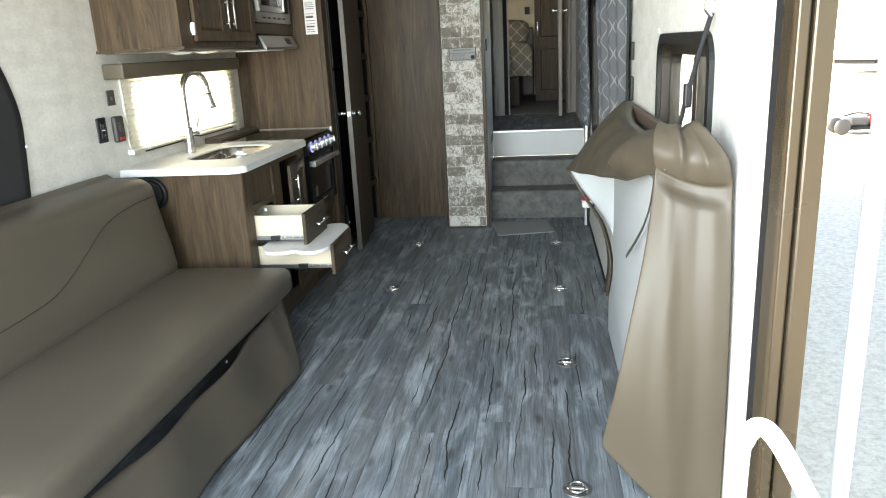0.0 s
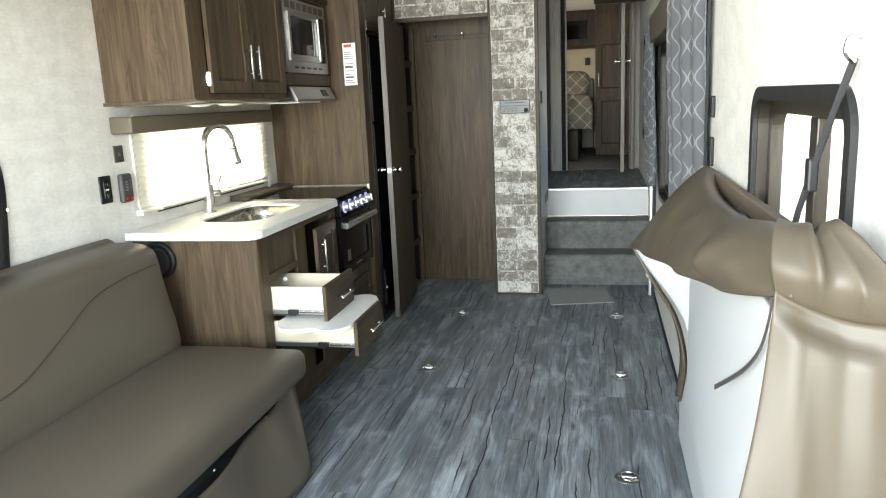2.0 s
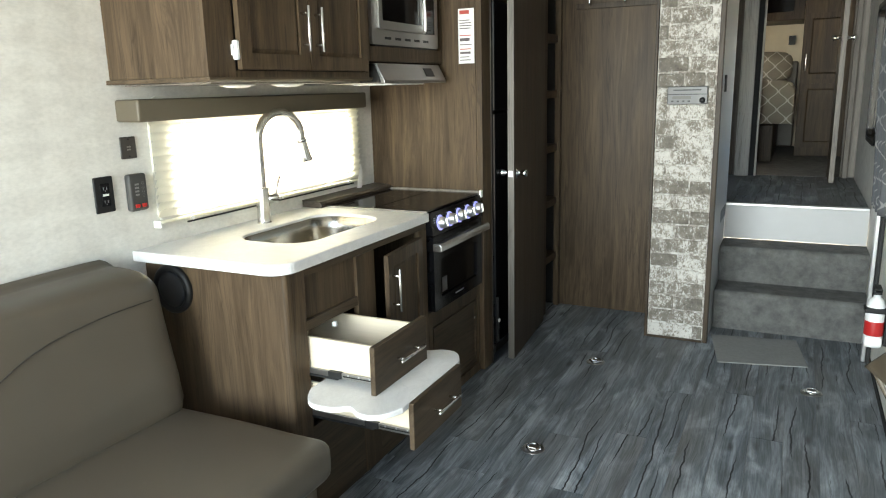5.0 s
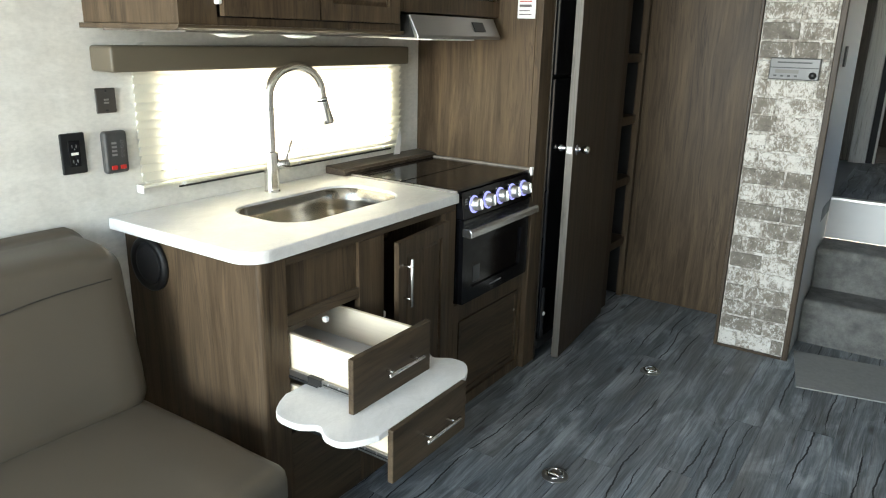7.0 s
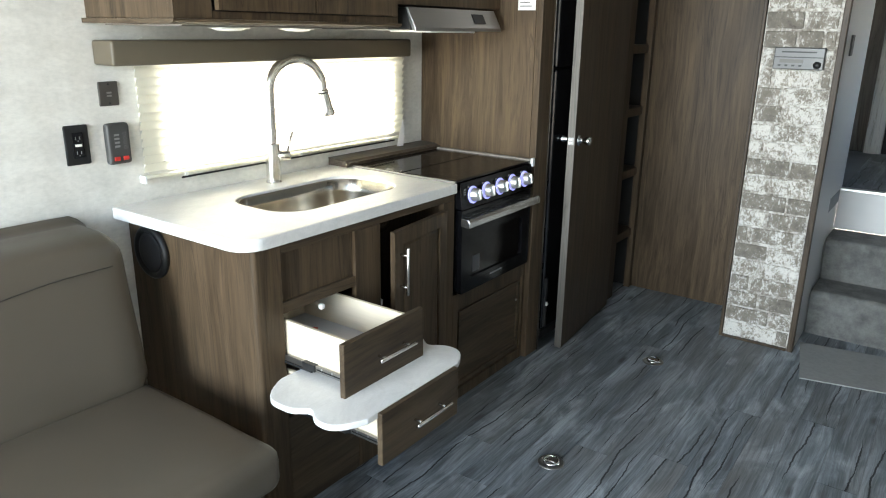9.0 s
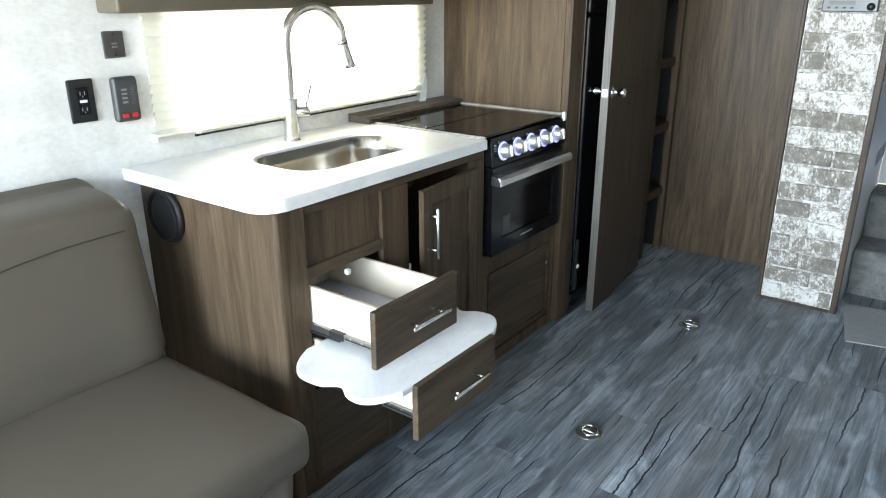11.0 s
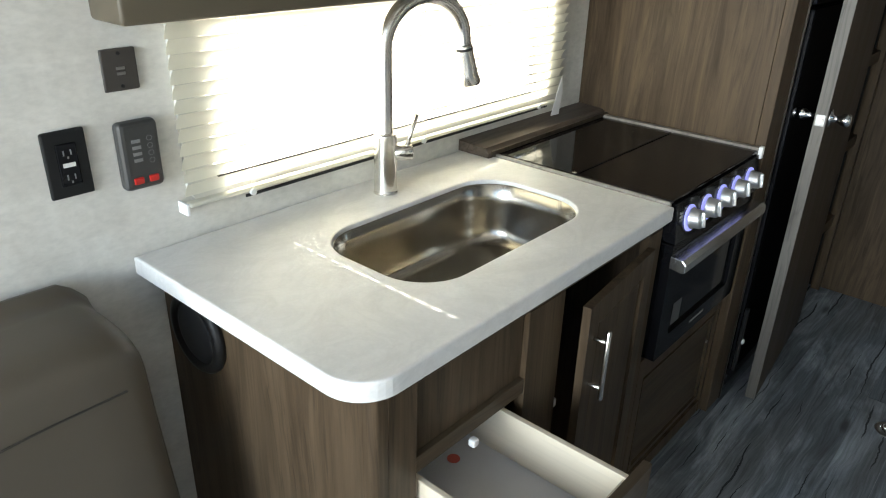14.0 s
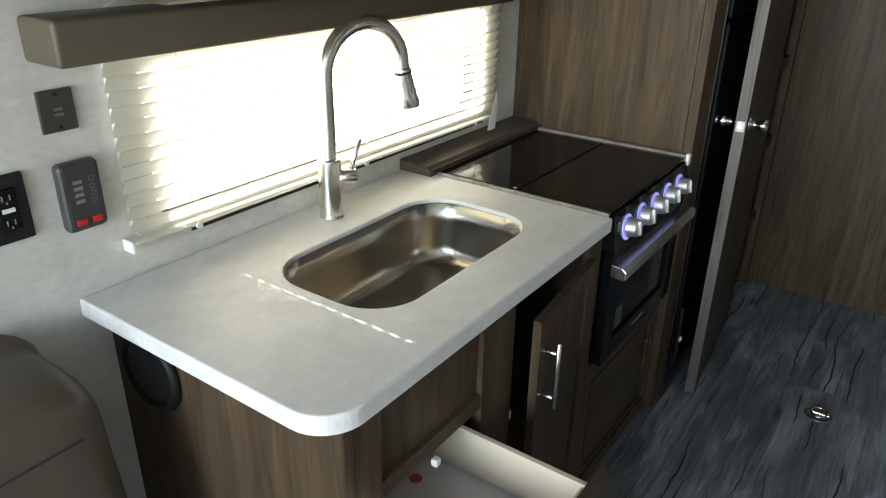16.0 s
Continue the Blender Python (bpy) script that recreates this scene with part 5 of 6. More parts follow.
def far_flap(u, v):
    """Pale backing of the loose far corner, folded under the cover."""
    a = Vector(curve_pt([(0.345, 3.43, 0.885), (0.40, 3.40, 0.80), (0.47, 3.32, 0.72), (0.515, 3.24, 0.64)], v))
    b = Vector(curve_pt([(0.50, 3.36, 0.98), (0.515, 3.31, 0.90), (0.525, 3.26, 0.80), (0.53, 3.22, 0.66)], v))
    p = a.lerp(b, u)
    p.x -= 0.012 * math.sin(math.pi * u)
    return tuple(p)


thicken(part("cover_backing", sheet(far_flap, 12, 16), WHITE_BOARD, rs, "pale backing of the vinyl", True), 0.003)


def tan_strip(u, v):
    p = Vector(curve_pt([(0.336, 3.445, 0.88), (0.40, 3.42, 0.77), (0.47, 3.36, 0.66), (0.50, 3.34, 0.52), (0.49, 3.36, 0.36)], v))
    w = curve_at([0.0, 0.02, 0.05, 0.10, 0.06], v)
    return (p.x + 0.015 * math.sin(u * 3), p.y - w * u, p.z)


thicken(part("edge_strip", sheet(tan_strip, 6, 24), TAN_VINYL, rs, "loose tan vinyl edge", True), 0.005)
strap_line = smooth_line([(0.450, 1.832, 1.155), (0.450, 1.845, 1.118), (0.450, 1.885, 1.065), (0.450, 1.960, 1.010), (0.450, 2.075, 0.945), (0.450, 2.263, 0.848)], 5)
pull = ribbon(strap_line, 0.003, 0.009)
part("pull_strap", pull, DARK_PLASTIC, rs, "dark fabric pull strap")
part("warning_tag", box(0.47, 0.52, 1.735, 1.74, 0.30, 0.40), RED_INK, rs, "red and white tag")
strap = thing("tie_strap", (0.58, 1.9, 1.45), "black tie-down strap hanging beside the window", "strap")
part("webbing", tube(smooth_line([(0.588, 2.03, 1.46), (0.574, 2.07, 1.375), (0.562, 2.11, 1.29), (0.552, 2.15, 1.205), (0.545, 2.16, 1.14)], 6), 0.0055, 8), BLACK_CLOTH, strap)
part("buckle", box(0.553, 0.570, 2.10, 2.125, 1.255, 1.31, 0.004), BLACK_PLASTIC, strap)
part("wall_hook", tube(smooth_line([(0.598, 2.02, 1.49), (0.580, 2.022, 1.49), (0.576, 2.026, 1.47), (0.588, 2.03, 1.455)], 4), 0.005, 8), CHROME, strap)

# ---- right wall windows ----
def room_window(name, y0, y1, z0, z1, label, split, glass):
    w = setting(name, slab_with_hole(rounded(y0 - 0.025, y1 + 0.025, z0 - 0.025, z1 + 0.025, (0.08,) * 4), rounded(y0 + 0.004, y1 - 0.004, z0 + 0.004, z1 - 0.004, (0.06,) * 4), RIGHT - 0.012, RIGHT - 0.0005, "x"), BLACK_PLASTIC, label, "window")
    part("sash", slab_with_hole(rounded(y0 + 0.0005, y1 - 0.0005, z0 + 0.0005, z1 - 0.0005, (0.06,) * 4), rounded(y0 + 0.035, y1 - 0.035, z0 + 0.035, z1 - 0.035, (0.04,) * 4), RIGHT + 0.025, RIGHT + 0.055, "x"), DARK_BRONZE, w, "dark bronze sash")
    part("liner", slab_with_hole(rounded(y0 + 0.0005, y1 - 0.0005, z0 + 0.0005, z1 - 0.0005, (0.06,) * 4), rounded(y0 + 0.007, y1 - 0.007, z0 + 0.007, z1 - 0.007, (0.055,) * 4), RIGHT, RIGHT + 0.0245, "x"), DARK_BRONZE, w)
    if split:
        part("mullion", box(RIGHT + 0.026, RIGHT + 0.054, split - 0.025, split + 0.025, z0 + 0.036, z1 - 0.036, 0.003), DARK_BRONZE, w)
    part("pane", box(RIGHT + 0.038, RIGHT + 0.041, y0 + 0.036, y1 - 0.036, z0 + 0.036, z1 - 0.036), glass, w).visible_shadow = glass is not PANE
    return w


room_window("window_2", *W2, "small black-framed sliding window beside the sofa", 2.36, PANE)
room_window("window_3", *W3, "black-framed window of dark privacy glass between patterned curtains", 5.0, DIMMING_PANE)
# added out of view as a daylight source for the landing
room_window("window_4", *W4, "small black-framed window beside the landing", 0, PANE)
for y, z in ((2.79, 1.435), (2.37, 1.45), (1.99, 1.43)):
    sn = thing("wall_snap", (RIGHT - 0.003, y, z), "small pale snap button on the wall", "snap", "wall snaps")
    part("button", lathe([(0.0075, 0), (0.0065, -0.004), (0, -0.005)], (RIGHT - 0.001, y, z), "x", 12), WHITE_PLASTIC, sn, "", True)
for z0, z1 in ((1.33, 1.40), (1.168, 1.265)):
    sw = thing("wall_bracket", (RIGHT - 0.01, 3.42, z0), "narrow black bracket on the wall", "bracket", "wall brackets")
    part("plate", box(RIGHT - 0.013, RIGHT - 0.001, 3.405, 3.437, z0, z1, 0.003), BLACK_PLASTIC, sw)


def curtain_sheet(y0, y1, z0, z1, x, folds, depth, waist=None, x_far=None):
    def fn(u, v):
        c = (y0 + y1) / 2
        w = 1.0 if waist is None else curve_at(waist, v)
        y = c + (lerp(y0, y1, u) - c) * w
        return (lerp(x, x if x_far is None else x_far, u) + depth * math.sin(2 * math.pi * folds * u) * (0.6 + 0.4 * v) - 0.01 * math.sin(v * 5), y, lerp(z1, z0, v))
    return sheet(fn, 64, 24)


cn = thing("curtain", (0.56, 4.2, 0.95), "grey curtain with a pale wavy trellis pattern", "curtain", "window curtains")
thicken(part("cloth", curtain_sheet(3.47, 4.05, 0.93, 2.05, 0.578, 3.5, 0.011, None, 0.502), CURTAIN, cn, "", True), 0.003)
part("edge_hem", box(0.574, 0.584, 3.461, 3.468, 0.95, 2.05, 0.002), BLACK_CLOTH, cn, "dark edge strip")
cf = thing("curtain", (0.53, 5.6, 0.85), "grey trellis curtain gathered at the far side of the window", "curtain", "window curtains")
thicken(part("cloth", curtain_sheet(5.30, 5.95, 0.84, 1.88, 0.53, 4, 0.022, [0.35, 0.75, 0.95, 1.0, 0.95, 0.8, 0.6]), CURTAIN, cf, "", True), 0.003)
wv = thing("curtain_valance", (0.57, 5.1, 1.70), "brown box valance above the window", "valance")
part("valance_board", box(0.515, 0.597, 4.30, 5.72, 1.70, 1.86, 0.006), VALANCE_CLOTH, wv)
tv = thing("overhead_locker", (0.45, 4.2, 2.08), "dark overhead locker above the curtain", "cabinet")
part("locker_body", box(0.50, 0.597, 3.6, 5.9, 2.08, CEIL - 0.003, 0.004), WALNUT_DARK, tv)

# ---- pantry ----
pd = thing("pantry_door", (-1.13, 5.6, 0.02), "walnut pantry door swung open with chrome knobs", "door")
HP = (-1.165, 5.935, 0)
ANG = 5.0


def swung(bm):
    return about(bm, HP, ANG)


# at rest the leaf lies along -y from the hinge
# same laminate as the cabinets, darkened in colour for the shade on it
leaf = part("leaf", swung(box(HP[0] - 0.002, HP[0] + 0.030, HP[1] - 0.67, HP[1] - 0.004, 0.02, 1.945, 0.002)), WALNUT_DARK, pd)
part("edge_band", swung(box(HP[0] - 0.0025, HP[0] + 0.0305, HP[1] - 0.6735, HP[1] - 0.6705, 0.02, 1.945, 0.001)), EDGE_BAND, pd, "pale edge band")
for s in (1, -1):
    base = HP[0] + (0.030 if s > 0 else -0.002)
    prof = [(0.026, 0), (0.026, 0.004), (0.012, 0.008), (0.010, 0.022), (0.017, 0.034), (0.020, 0.046), (0.016, 0.056), (0.0, 0.058)]
    kb = turned(lathe(prof, (0, 0, 0), "z", 22), Matrix.Translation((base, HP[1] - 0.622, 1.0)) @ Matrix.Rotation(radians(90 * s), 4, "Y"))
    part("knob", swung(kb), CHROME, pd, "chrome door knob", True)
part("latch_plate", swung(box(HP[0] + 0.002, HP[0] + 0.026, HP[1] - 0.6755, HP[1] - 0.6735, 0.984, 1.016)), APPLIANCE_STEEL, pd, "steel latch plate")
part("latch_bolt", swung(lathe([(0.008, 0), (0.008, -0.008), (0, -0.008)], (HP[0] + 0.014, HP[1] - 0.6755, 1.0), "y", 14)), NICKEL, pd)
shelves = thing("pantry_shelves", (-1.45, 6.1, 0.0), "walnut pantry shelves seen behind the open door", "shelf unit")
part("side", box(-1.20, -1.182, FRONT + 0.035, 6.12, 0.0, 1.97), WALNUT_DARK, shelves)
for z in (0.32, 0.68, 1.02, 1.35, 1.68):
    part("shelf", box(-1.795, -1.182, 6.122, 6.365, z, z + 0.045, 0.002), WALNUT, shelves)
part("face_edge", box(-1.20, -1.165, 6.328, 6.367, 0.0, 1.97, 0.002), WALNUT, shelves)
part("shelf_back", box(-1.795, -1.21, 6.3665, 6.369, 0.0, 1.97), BLACK_CLOTH, shelves)
hooks = thing("coat_rack", (-0.85, 6.355, 1.86), "walnut rail with three chrome coat hooks", "coat rack")
part("rail", box(-1.08, -0.536, 6.354, 6.3685, 1.868, 1.90, 0.002), WALNUT_DARK, hooks)
for x in (-0.99, -0.78, -0.57):
    part("hook", tube(smooth_line([(x, 6.353, 1.89), (x, 6.332, 1.885), (x, 6.318, 1.895), (x, 6.315, 1.915)], 5), 0.0055, 8), CHROME, hooks, "", True)

radio = thing("wall_stereo", (-0.355, 5.94, 1.31), "grey wall-mounted stereo with a disc slot on the brick", "stereo")
part("face", box(-0.456, -0.253, 5.918, 5.944, 1.312, 1.405, 0.004), GREY_PLASTIC, radio)
part("slot", box(-0.425, -0.285, 5.9165, 5.9177, 1.383, 1.389), BLACK_PLASTIC, radio)
part("divider_line", box(-0.454, -0.255, 5.9165, 5.9178, 1.362, 1.366), BLACK_PLASTIC, radio)
part("dial", lathe([(0.0155, 0), (0.0145, -0.009), (0, -0.010)], (-0.278, 5.9175, 1.333), "y", 22), BLACK_PLASTIC, radio, "", True)
for k in range(4):
    part("key", box(-0.435 + 0.028 * k, -0.423 + 0.028 * k, 5.915, 5.9178, 1.325, 1.332, 0.001), BLACK_PLASTIC, radio)
part("stereo_display", box(-0.43, -0.335, 5.9163, 5.9178, 1.340, 1.355), DARK_PLASTIC, radio)
sp = thing("light_switch", (-0.194, 6.25, 1.4), "dark slim wall switch beside the stairs", "switch")
part("plate", box(-0.194, -0.186, 6.14, 6.20, 1.37, 1.46, 0.002), BLACK_PLASTIC, sp)

# ---- floor things ----
def tie_ring(x, y):
    t = thing("floor_tie_down", (x, y, 0.0), "recessed chrome tie-down ring in the floor", "tie-down ring", "floor tie-downs")
    part("dish", lathe([(0.047, 0.0005), (0.047, 0.003), (0.042, 0.0045), (0.036, 0.002), (0.028, 0.0012), (0.0, 0.001)], (x, y, 0), "z", 30), APPLIANCE_STEEL, t, "", True)
    part("ring", tube([(x + 0.026 * math.cos(a), y + 0.026 * math.sin(a), 0.009 + 0.003 * math.sin(a)) for a in [i * 2 * math.pi / 24 for i in range(24)]], 0.0042, 8, True), CHROME, t, "", True)
    part("bar", box(x - 0.034, x + 0.034, y - 0.007, y + 0.007, 0.003, 0.010, 0.003), NICKEL, t)
    part("screw_dark", lathe([(0.006, 0.0012), (0.006, 0.0035), (0, 0.0035)], (x, y - 0.02, 0.0), "z", 10), BLACK_PLASTIC, t)
    return t


for x, y in ((0.328, 2.43), (0.328, 3.40), (0.328, 4.42), (-0.683, 4.425), (-0.686, 5.437), (0.328, 5.437)):
    tie_ring(x, y)
mat_ = thing("doormat", (0.09, 5.9, 0.0), "thin grey felt mat lying before the steps", "mat")
part("felt", prism([(-0.105, 5.668), (0.318, 5.760), (0.262, 6.16), (-0.180, 6.09)], 0.001, 0.007, "z", 0.002), DOORMAT, mat_)

ext = thing("fire_extinguisher", (0.55, 5.42, 0.27), "small white and red fire extinguisher on a wall bracket", "fire extinguisher")
part("cylinder", lathe([(0.0, 0), (0.034, 0.002), (0.038, 0.02), (0.038, 0.185), (0.030, 0.212), (0.014, 0.225), (0.014, 0.238)], (0.545, 5.42, 0.27), "z", 26), WHITE_PLASTIC, ext, "white steel bottle", True)
part("red_label", lathe([(0.0384, 0.055), (0.0386, 0.056), (0.0386, 0.118), (0.0384, 0.119)], (0.545, 5.42, 0.27), "z", 26), RED_PAINT, ext, "red label band", True)
part("white_label", box(0.513, 0.575, 5.3805, 5.3825, 0.282, 0.32), PAPER, ext)
part("valve_head", box(0.528, 0.562, 5.405, 5.435, 0.506, 0.535, 0.005), BLACK_PLASTIC, ext)
part("lever", join(box(0.532, 0.558, 5.36, 5.45, 0.537, 0.545, 0.003), box(0.532, 0.558, 5.37, 5.42, 0.523, 0.529, 0.003)), BLACK_PLASTIC, ext)
part("bracket", join(box(0.50, 0.594, 5.375, 5.465, 0.43, 0.452, 0.004), box(0.585, 0.596, 5.40, 5.44, 0.28, 0.48)), BLACK_PLASTIC, ext)
post = thing("door_post", (0.58, 5.98, 0.0), "pale metal post beside the stairs with a dark seal", "post")
part("post_strip", box(0.560, 0.580, 5.96, 6.0, 0.0, 1.9, 0.003), ALUMINIUM, post)
part("seal_strip", box(0.581, 0.598, 5.93, 6.04, 0.0, 1.9, 0.003), BLACK_RUBBER, post)

# ---- landing and bedroom ----
bd = thing("bedroom_door", (0.43, 8.0, 0.68), "walnut bedroom door standing open with a brass knob", "door")
part("leaf", box(0.408, 0.440, 7.75, 8.24, 0.69, 2.30, 0.002), WALNUT, bd)
part("edge_band", box(0.4075, 0.4405, 7.7465, 7.7495, 0.69, 2.30), GREY_TRIM, bd, "pale edge band")
for s in (1, -1):
    prof = [(0.024, 0), (0.024, 0.004), (0.010, 0.008), (0.010, 0.03), (0.019, 0.045), (0.016, 0.058), (0, 0.06)]
    part("knob", turned(lathe(prof, (0, 0, 0), "z", 20), Matrix.Translation((0.440 if s > 0 else 0.408, 7.80, 1.70)) @ Matrix.Rotation(radians(90 * s), 4, "Y")), NICKEL, bd, "nickel knob", True)
jb = thing("door_frame", (0.53, 8.2, 0.68), "pale grey bedroom door frame post", "door frame")
part("frame_post", box(0.51, 0.545, 8.16, 8.242, 0.676, CEIL - 0.003, 0.004), GREY_TRIM, jb)
hc = thing("overhead_locker", (0.4, 7.1, 2.16), "dark walnut locker over the landing", "cabinet")
part("locker_body", box(0.17, 0.597, 6.98, 7.4, 2.165, CEIL - 0.003, 0.003), WALNUT_DARK, hc)
part("bottom_edge", box(0.165, 0.597, 6.972, 6.979, 2.158, 2.185, 0.001), GREY_TRIM, hc)
bed = thing("bed", (-0.75, 10.0, 0.675), "made bed with a taupe trellis bedspread", "bed")
part("base", box(-1.55, -0.02, 9.25, 10.95, 0.676, 1.02, 0.01), WALNUT_DARK, bed)


def spread(u, v):
    x = curve_at([-1.6, -1.2, -0.6, -0.12, 0.09, 0.12, 0.12], u)
    top = curve_at([1.42, 1.43, 1.43, 1.42, 1.38, 1.22, 1.02], u)
    y = lerp(9.15, 10.9, v)
    e = min(1, v / 0.06)
    return (x + 0.012 * math.sin(v * 25) * (u > 0.7), y, lerp(1.03, top, e ** 0.4) + 0.008 * noise.noise((x * 4, y * 4, 0)))


thicken(part("bedspread", sheet(spread, 40, 40), BEDSPREAD, bed, "", True), 0.01)
pillow = thing("pillow", (-0.1, 10.55, 1.43), "taupe trellis pillow leaning at the bed head", "pillow")
pb = bmesh.new()
bmesh.ops.create_icosphere(pb, subdivisions=3, radius=1)
for v in pb.verts:
    c = v.co.copy()
    v.co = (0.26 * math.copysign(abs(c.x) ** 0.6, c.x) - 0.17, 0.085 * c.y + 10.55 + 0.12 * c.z, 0.16 * math.copysign(abs(c.z) ** 0.6, c.z) + 1.56)
part("pillow_case", pb, BEDSPREAD, pillow, "", True)
hb_ = thing("headboard", (-0.75, 11.0, 0.68), "dark brown padded headboard", "headboard")
part("board", box(-1.6, 0.14, 10.98, 11.05, 0.68, 1.62, 0.02, 3), SOFA_VINYL, hb_)
wd = thing("wardrobe", (0.37, 10.5, 0.68), "grey-brown bedroom wardrobe with a panelled door", "wardrobe")
part("carcass", box(0.165, 0.598, 9.95, 11.0, 0.676, CEIL - 0.003, 0.003), WALNUT, wd)
for zz, hh in ((0.76, 0.62), (1.42, 0.62)):
    a, b = raised_panel(-0.40, 0.0, 0.0, hh, 0.0)
    rm = Matrix.Translation((0.585, 9.949, zz)) @ Matrix.Rotation(radians(-90), 4, "Z")
    dd = part("wardrobe_door", turned(a, rm), WALNUT, wd)
    part("door_field", turned(b, rm), WALNUT, dd)
part("handle", rod((0.205, 9.925, 1.50), (0.205, 9.925, 1.66), 0.006), NICKEL, wd, "nickel handle", True)
oh = thing("overhead_locker", (-0.5, 10.6, 1.95), "dark locker above the bed", "cabinet")
part("locker_body", box(-1.798, 0.16, 10.4, 11.13, 2.02, CEIL - 0.003, 0.003), WALNUT_DARK, oh)
part("locker_glass", box(-0.22, 0.06, 10.392, 10.399, 2.10, 2.32, 0.002), BLACK_GLASS, oh)
bo = thing("power_outlet", (0.03, 11.13, 1.9), "black outlet on the cream bedroom wall", "outlet")
part("plate", box(0.02, 0.09, 11.12, 11.138, 1.80, 1.90, 0.003), BLACK_PLASTIC, bo)

# ---- outside the rear ----
rail = thing("patio_rail", (0.6, 1.25, 0.0), "white tubular rail of the ramp patio", "rail")
part("hoop", tube(smooth_line([(0.492, 1.28, 0.0), (0.492, 1.28, 0.5), (0.492, 1.28, 0.82), (0.498, 1.28, 0.875), (0.515, 1.275, 0.898), (0.540, 1.265, 0.875), (0.588, 1.24, 0.785), (0.68, 1.19, 0.62), (0.80, 1.12, 0.40), (0.95, 1.05, 0.1)], 8), 0.013, 16), WHITE_PLASTIC, rail, "", True)
gate_post = thing("patio_post", (1.0, 1.75, -0.8), "slim white gate post outside", "post")
part("post", lathe([(0.022, 0), (0.022, 3.2), (0.02, 3.21), (0, 3.21)], (0.965, 2.05, -0.8), "z", 16), WHITE_PLASTIC, gate_post, "", True)


def far_trailer(x, y, rot, length, label):
    t = thing("parked_trailer", (x, y, -0.8), label, "trailer", "parked trailers")
    m = Matrix.Translation((x, y, -0.8)) @ Matrix.Rotation(radians(rot), 4, "Z")
    t_body = part("body", turned(box(-1.2, 1.2, 0, length, 0.65, 3.2, 0.12, 3), m), WHITE_PLASTIC, t)
    part("skirt", turned(box(-1.1, 1.1, 0.2, length - 0.2, 0.45, 0.66, 0.02), m), BLACK_PLASTIC, t)
    for s in (-1.21, 1.16):
        for k in range(4):
            w = part("window", turned(box(s, s + 0.05, 1.0 + k * length / 4.6, 1.8 + k * length / 4.6, 1.7, 2.4, 0.02), m), BLACK_GLASS, t, "dark tinted window")
        part("stripe", turned(box(s - 0.002 if s < 0 else s + 0.045, s + 0.005 if s < 0 else s + 0.052, 0.3, length - 0.3, 1.15, 1.3), m), GREY_PLASTIC, t)
    for yy in (length * 0.55, length * 0.55 + 0.9):
        for xx in (-1.1, 0.86):
            wl = part("wheel", turned(lathe([(0.2, 0), (0.34, 0.01), (0.37, 0.05), (0.37, 0.19), (0.34, 0.23), (0.2, 0.24)], (xx, yy, 0.37), "x", 24), m), BLACK_RUBBER, t, "", True)
            part("rim", turned(lathe([(0.0, 0.0), (0.19, 0.005), (0.19, 0.23), (0.0, 0.24)], (xx, yy, 0.37), "x", 20), m), ALUMINIUM, wl)
    return t


far_trailer(13.0, 12.0, -8, 8.0, "white travel trailer parked across the yard")
far_trailer(19.0, 24.0, 12, 9.0, "white travel trailer parked further off")
far_trailer(15.0, 38.0, -60, 8.0, "white travel trailer parked far off in the yard")
cart = thing("yard_cart", (6.95, 16.75, -0.8), "small dark cart with red parts far across the gravel", "cart")
part("deck", box(6.62, 7.38, 16.55, 16.95, -0.70, -0.63, 0.02), BLACK_PLASTIC, cart)
part("engine", box(6.72, 7.10, 16.6, 16.9, -0.63, -0.45, 0.05, 3), GREY_PLASTIC, cart)
part("red_winch", lathe([(0.0, 0), (0.10, 0.01), (0.12, 0.05), (0.12, 0.2), (0.09, 0.24), (0.0, 0.25)], (7.08, 16.75, -0.51), "x", 18), RED_PAINT, cart, "", True)
part("handle", tube(smooth_line([(6.60, 16.7, -0.42), (6.85, 16.7, -0.36), (7.1, 16.7, -0.38)], 5), 0.018, 8), BLACK_RUBBER, cart)
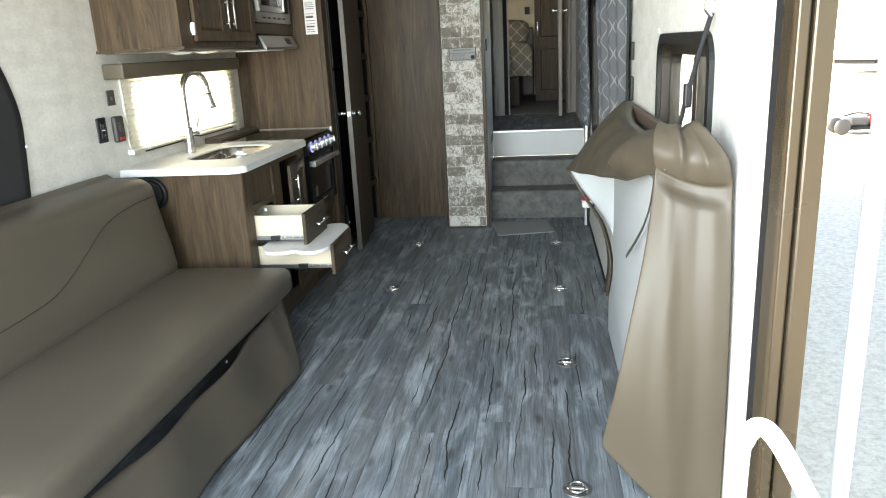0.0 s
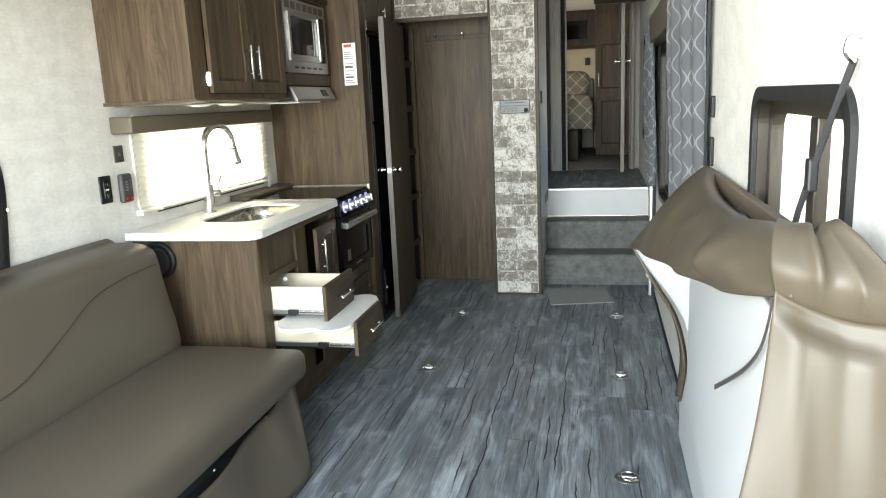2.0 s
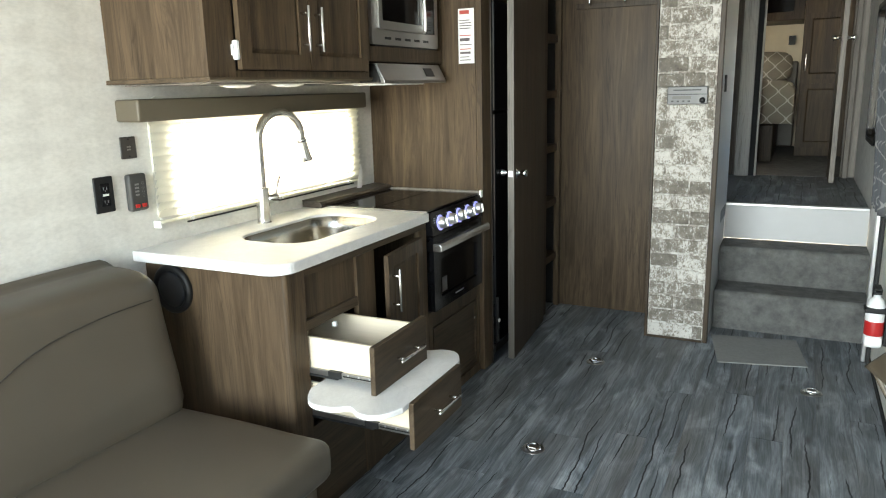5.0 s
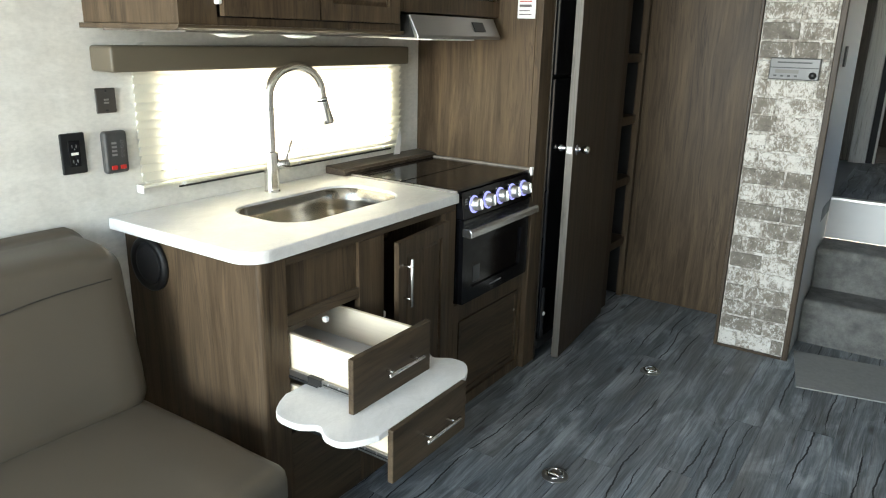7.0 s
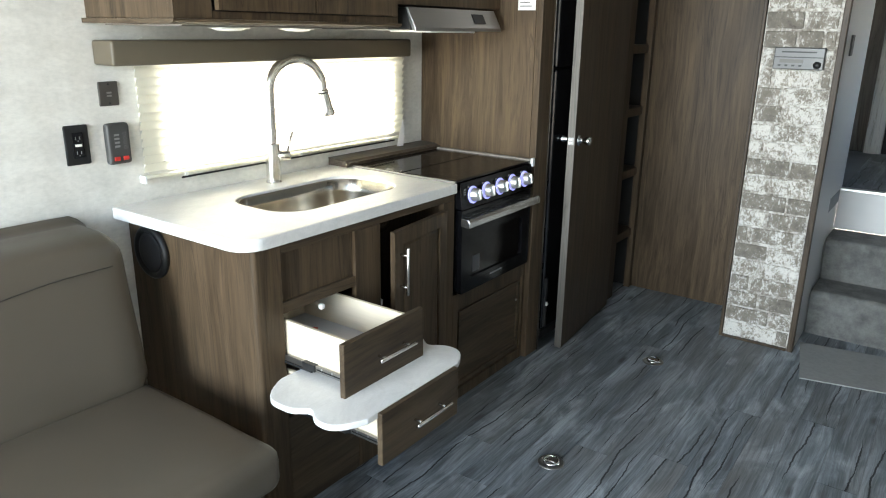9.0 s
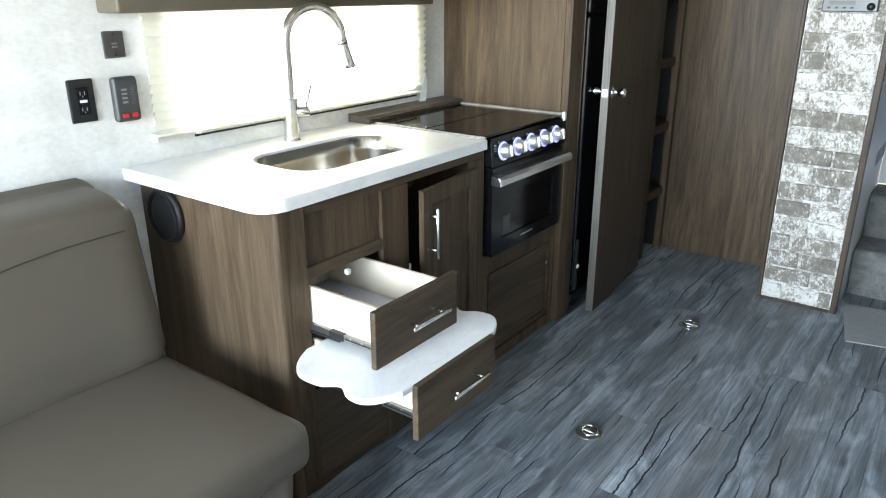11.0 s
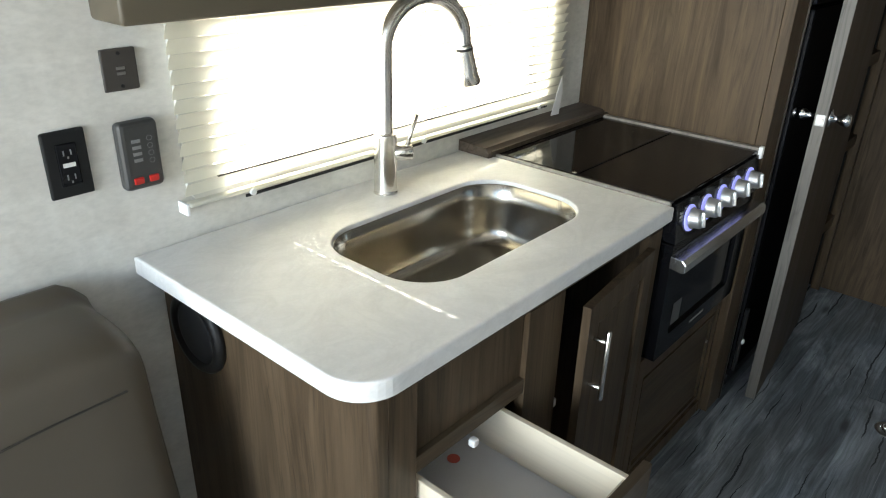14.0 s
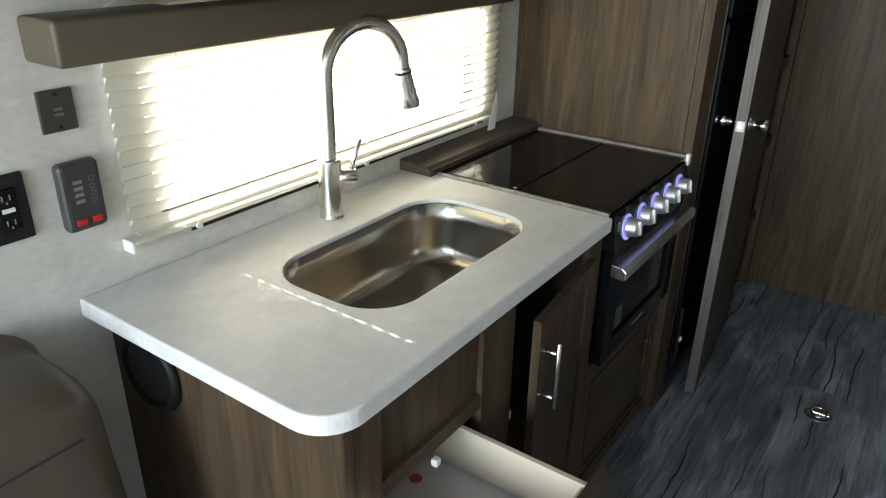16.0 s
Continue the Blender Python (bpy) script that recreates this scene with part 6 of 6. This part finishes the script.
for y in (16.5, 16.9):
    part("tyre", lathe([(0.08, 0), (0.15, 0.02), (0.17, 0.06), (0.15, 0.1), (0.08, 0.12)], (6.55, y, -0.63), "y", 24), GREY_PLASTIC, cart, "", True)

# ---- floor planks and wall bricks ----
def plank_row(parent, x0, width, y0, y1, z, first, length=2.44):
    y = y0 - first
    while y < y1:
        a, b = max(y, y0), min(y + length, y1)
        if b - a > 0.03:
            key = (round(b - a, 3), round(width, 4))
            if key not in PLANKS:
                bm = box(0, width - 0.0018, 0, b - a - 0.0008, -0.004, 0.0, 0.0005, 1)
                PLANKS[key] = mesh_from(bm, VINYL_PLANK)
                PLANKS[key].name = "plank"
            ob = new("plank", PLANKS[key])
            ob.location = (x0, a, z)
            ob.parent = parent
        y += length


PLANKS = {}
wide = 2.4 / 19
for k in range(19):
    plank_row(floor, LEFT + k * wide, wide, REAR - 0.04, 6.42, 0.0, random.uniform(0, 2.4))
for k in range(6):
    plank_row(floor_upper, -0.193 + k * 0.1318, 0.1318, 6.732, 8.26, 0.672, random.uniform(0, 2.4))

BRICKS = {}


def brick_field(x0, x1, z0, z1, y, row=0.0815, gap=0.011):
    z = z0
    while z < z1 - 0.01:
        h = min(row, z1 - z) - gap
        x = x0 - random.choice((0.0, 0.04, 0.08, 0.11, 0.15))
        while x < x1:
            long = random.choice((0.205, 0.205, 0.19, 0.145, 0.10))
            a, b = max(x, x0), min(x + long, x1)
            w = b - a - gap
            if w > 0.02 and h > 0.015:
                key = (round(w, 2), round(h, 2))
                if key not in BRICKS:
                    bm = box(0, key[0], -0.0055, 0, 0, key[1], 0.003, 1)
                    for v in bm.verts:
                        v.co.x += random.uniform(-0.0018, 0.0018)
                        v.co.z += random.uniform(-0.0018, 0.0018)
                    BRICKS[key] = mesh_from(bm, BRICK)
                    BRICKS[key].name = "brick"
                ob = new("brick", BRICKS[key])
                ob.location = (a + gap / 2, y - random.uniform(0.0, 0.0015), z + gap / 2 + random.uniform(-0.0015, 0.0015))
                ob.parent = wall_brick
            x += long
        z += row


brick_field(-0.515, -0.215, 0.012, CEIL, FRONT)
brick_field(-1.19, -0.534, 2.003, CEIL, FRONT)
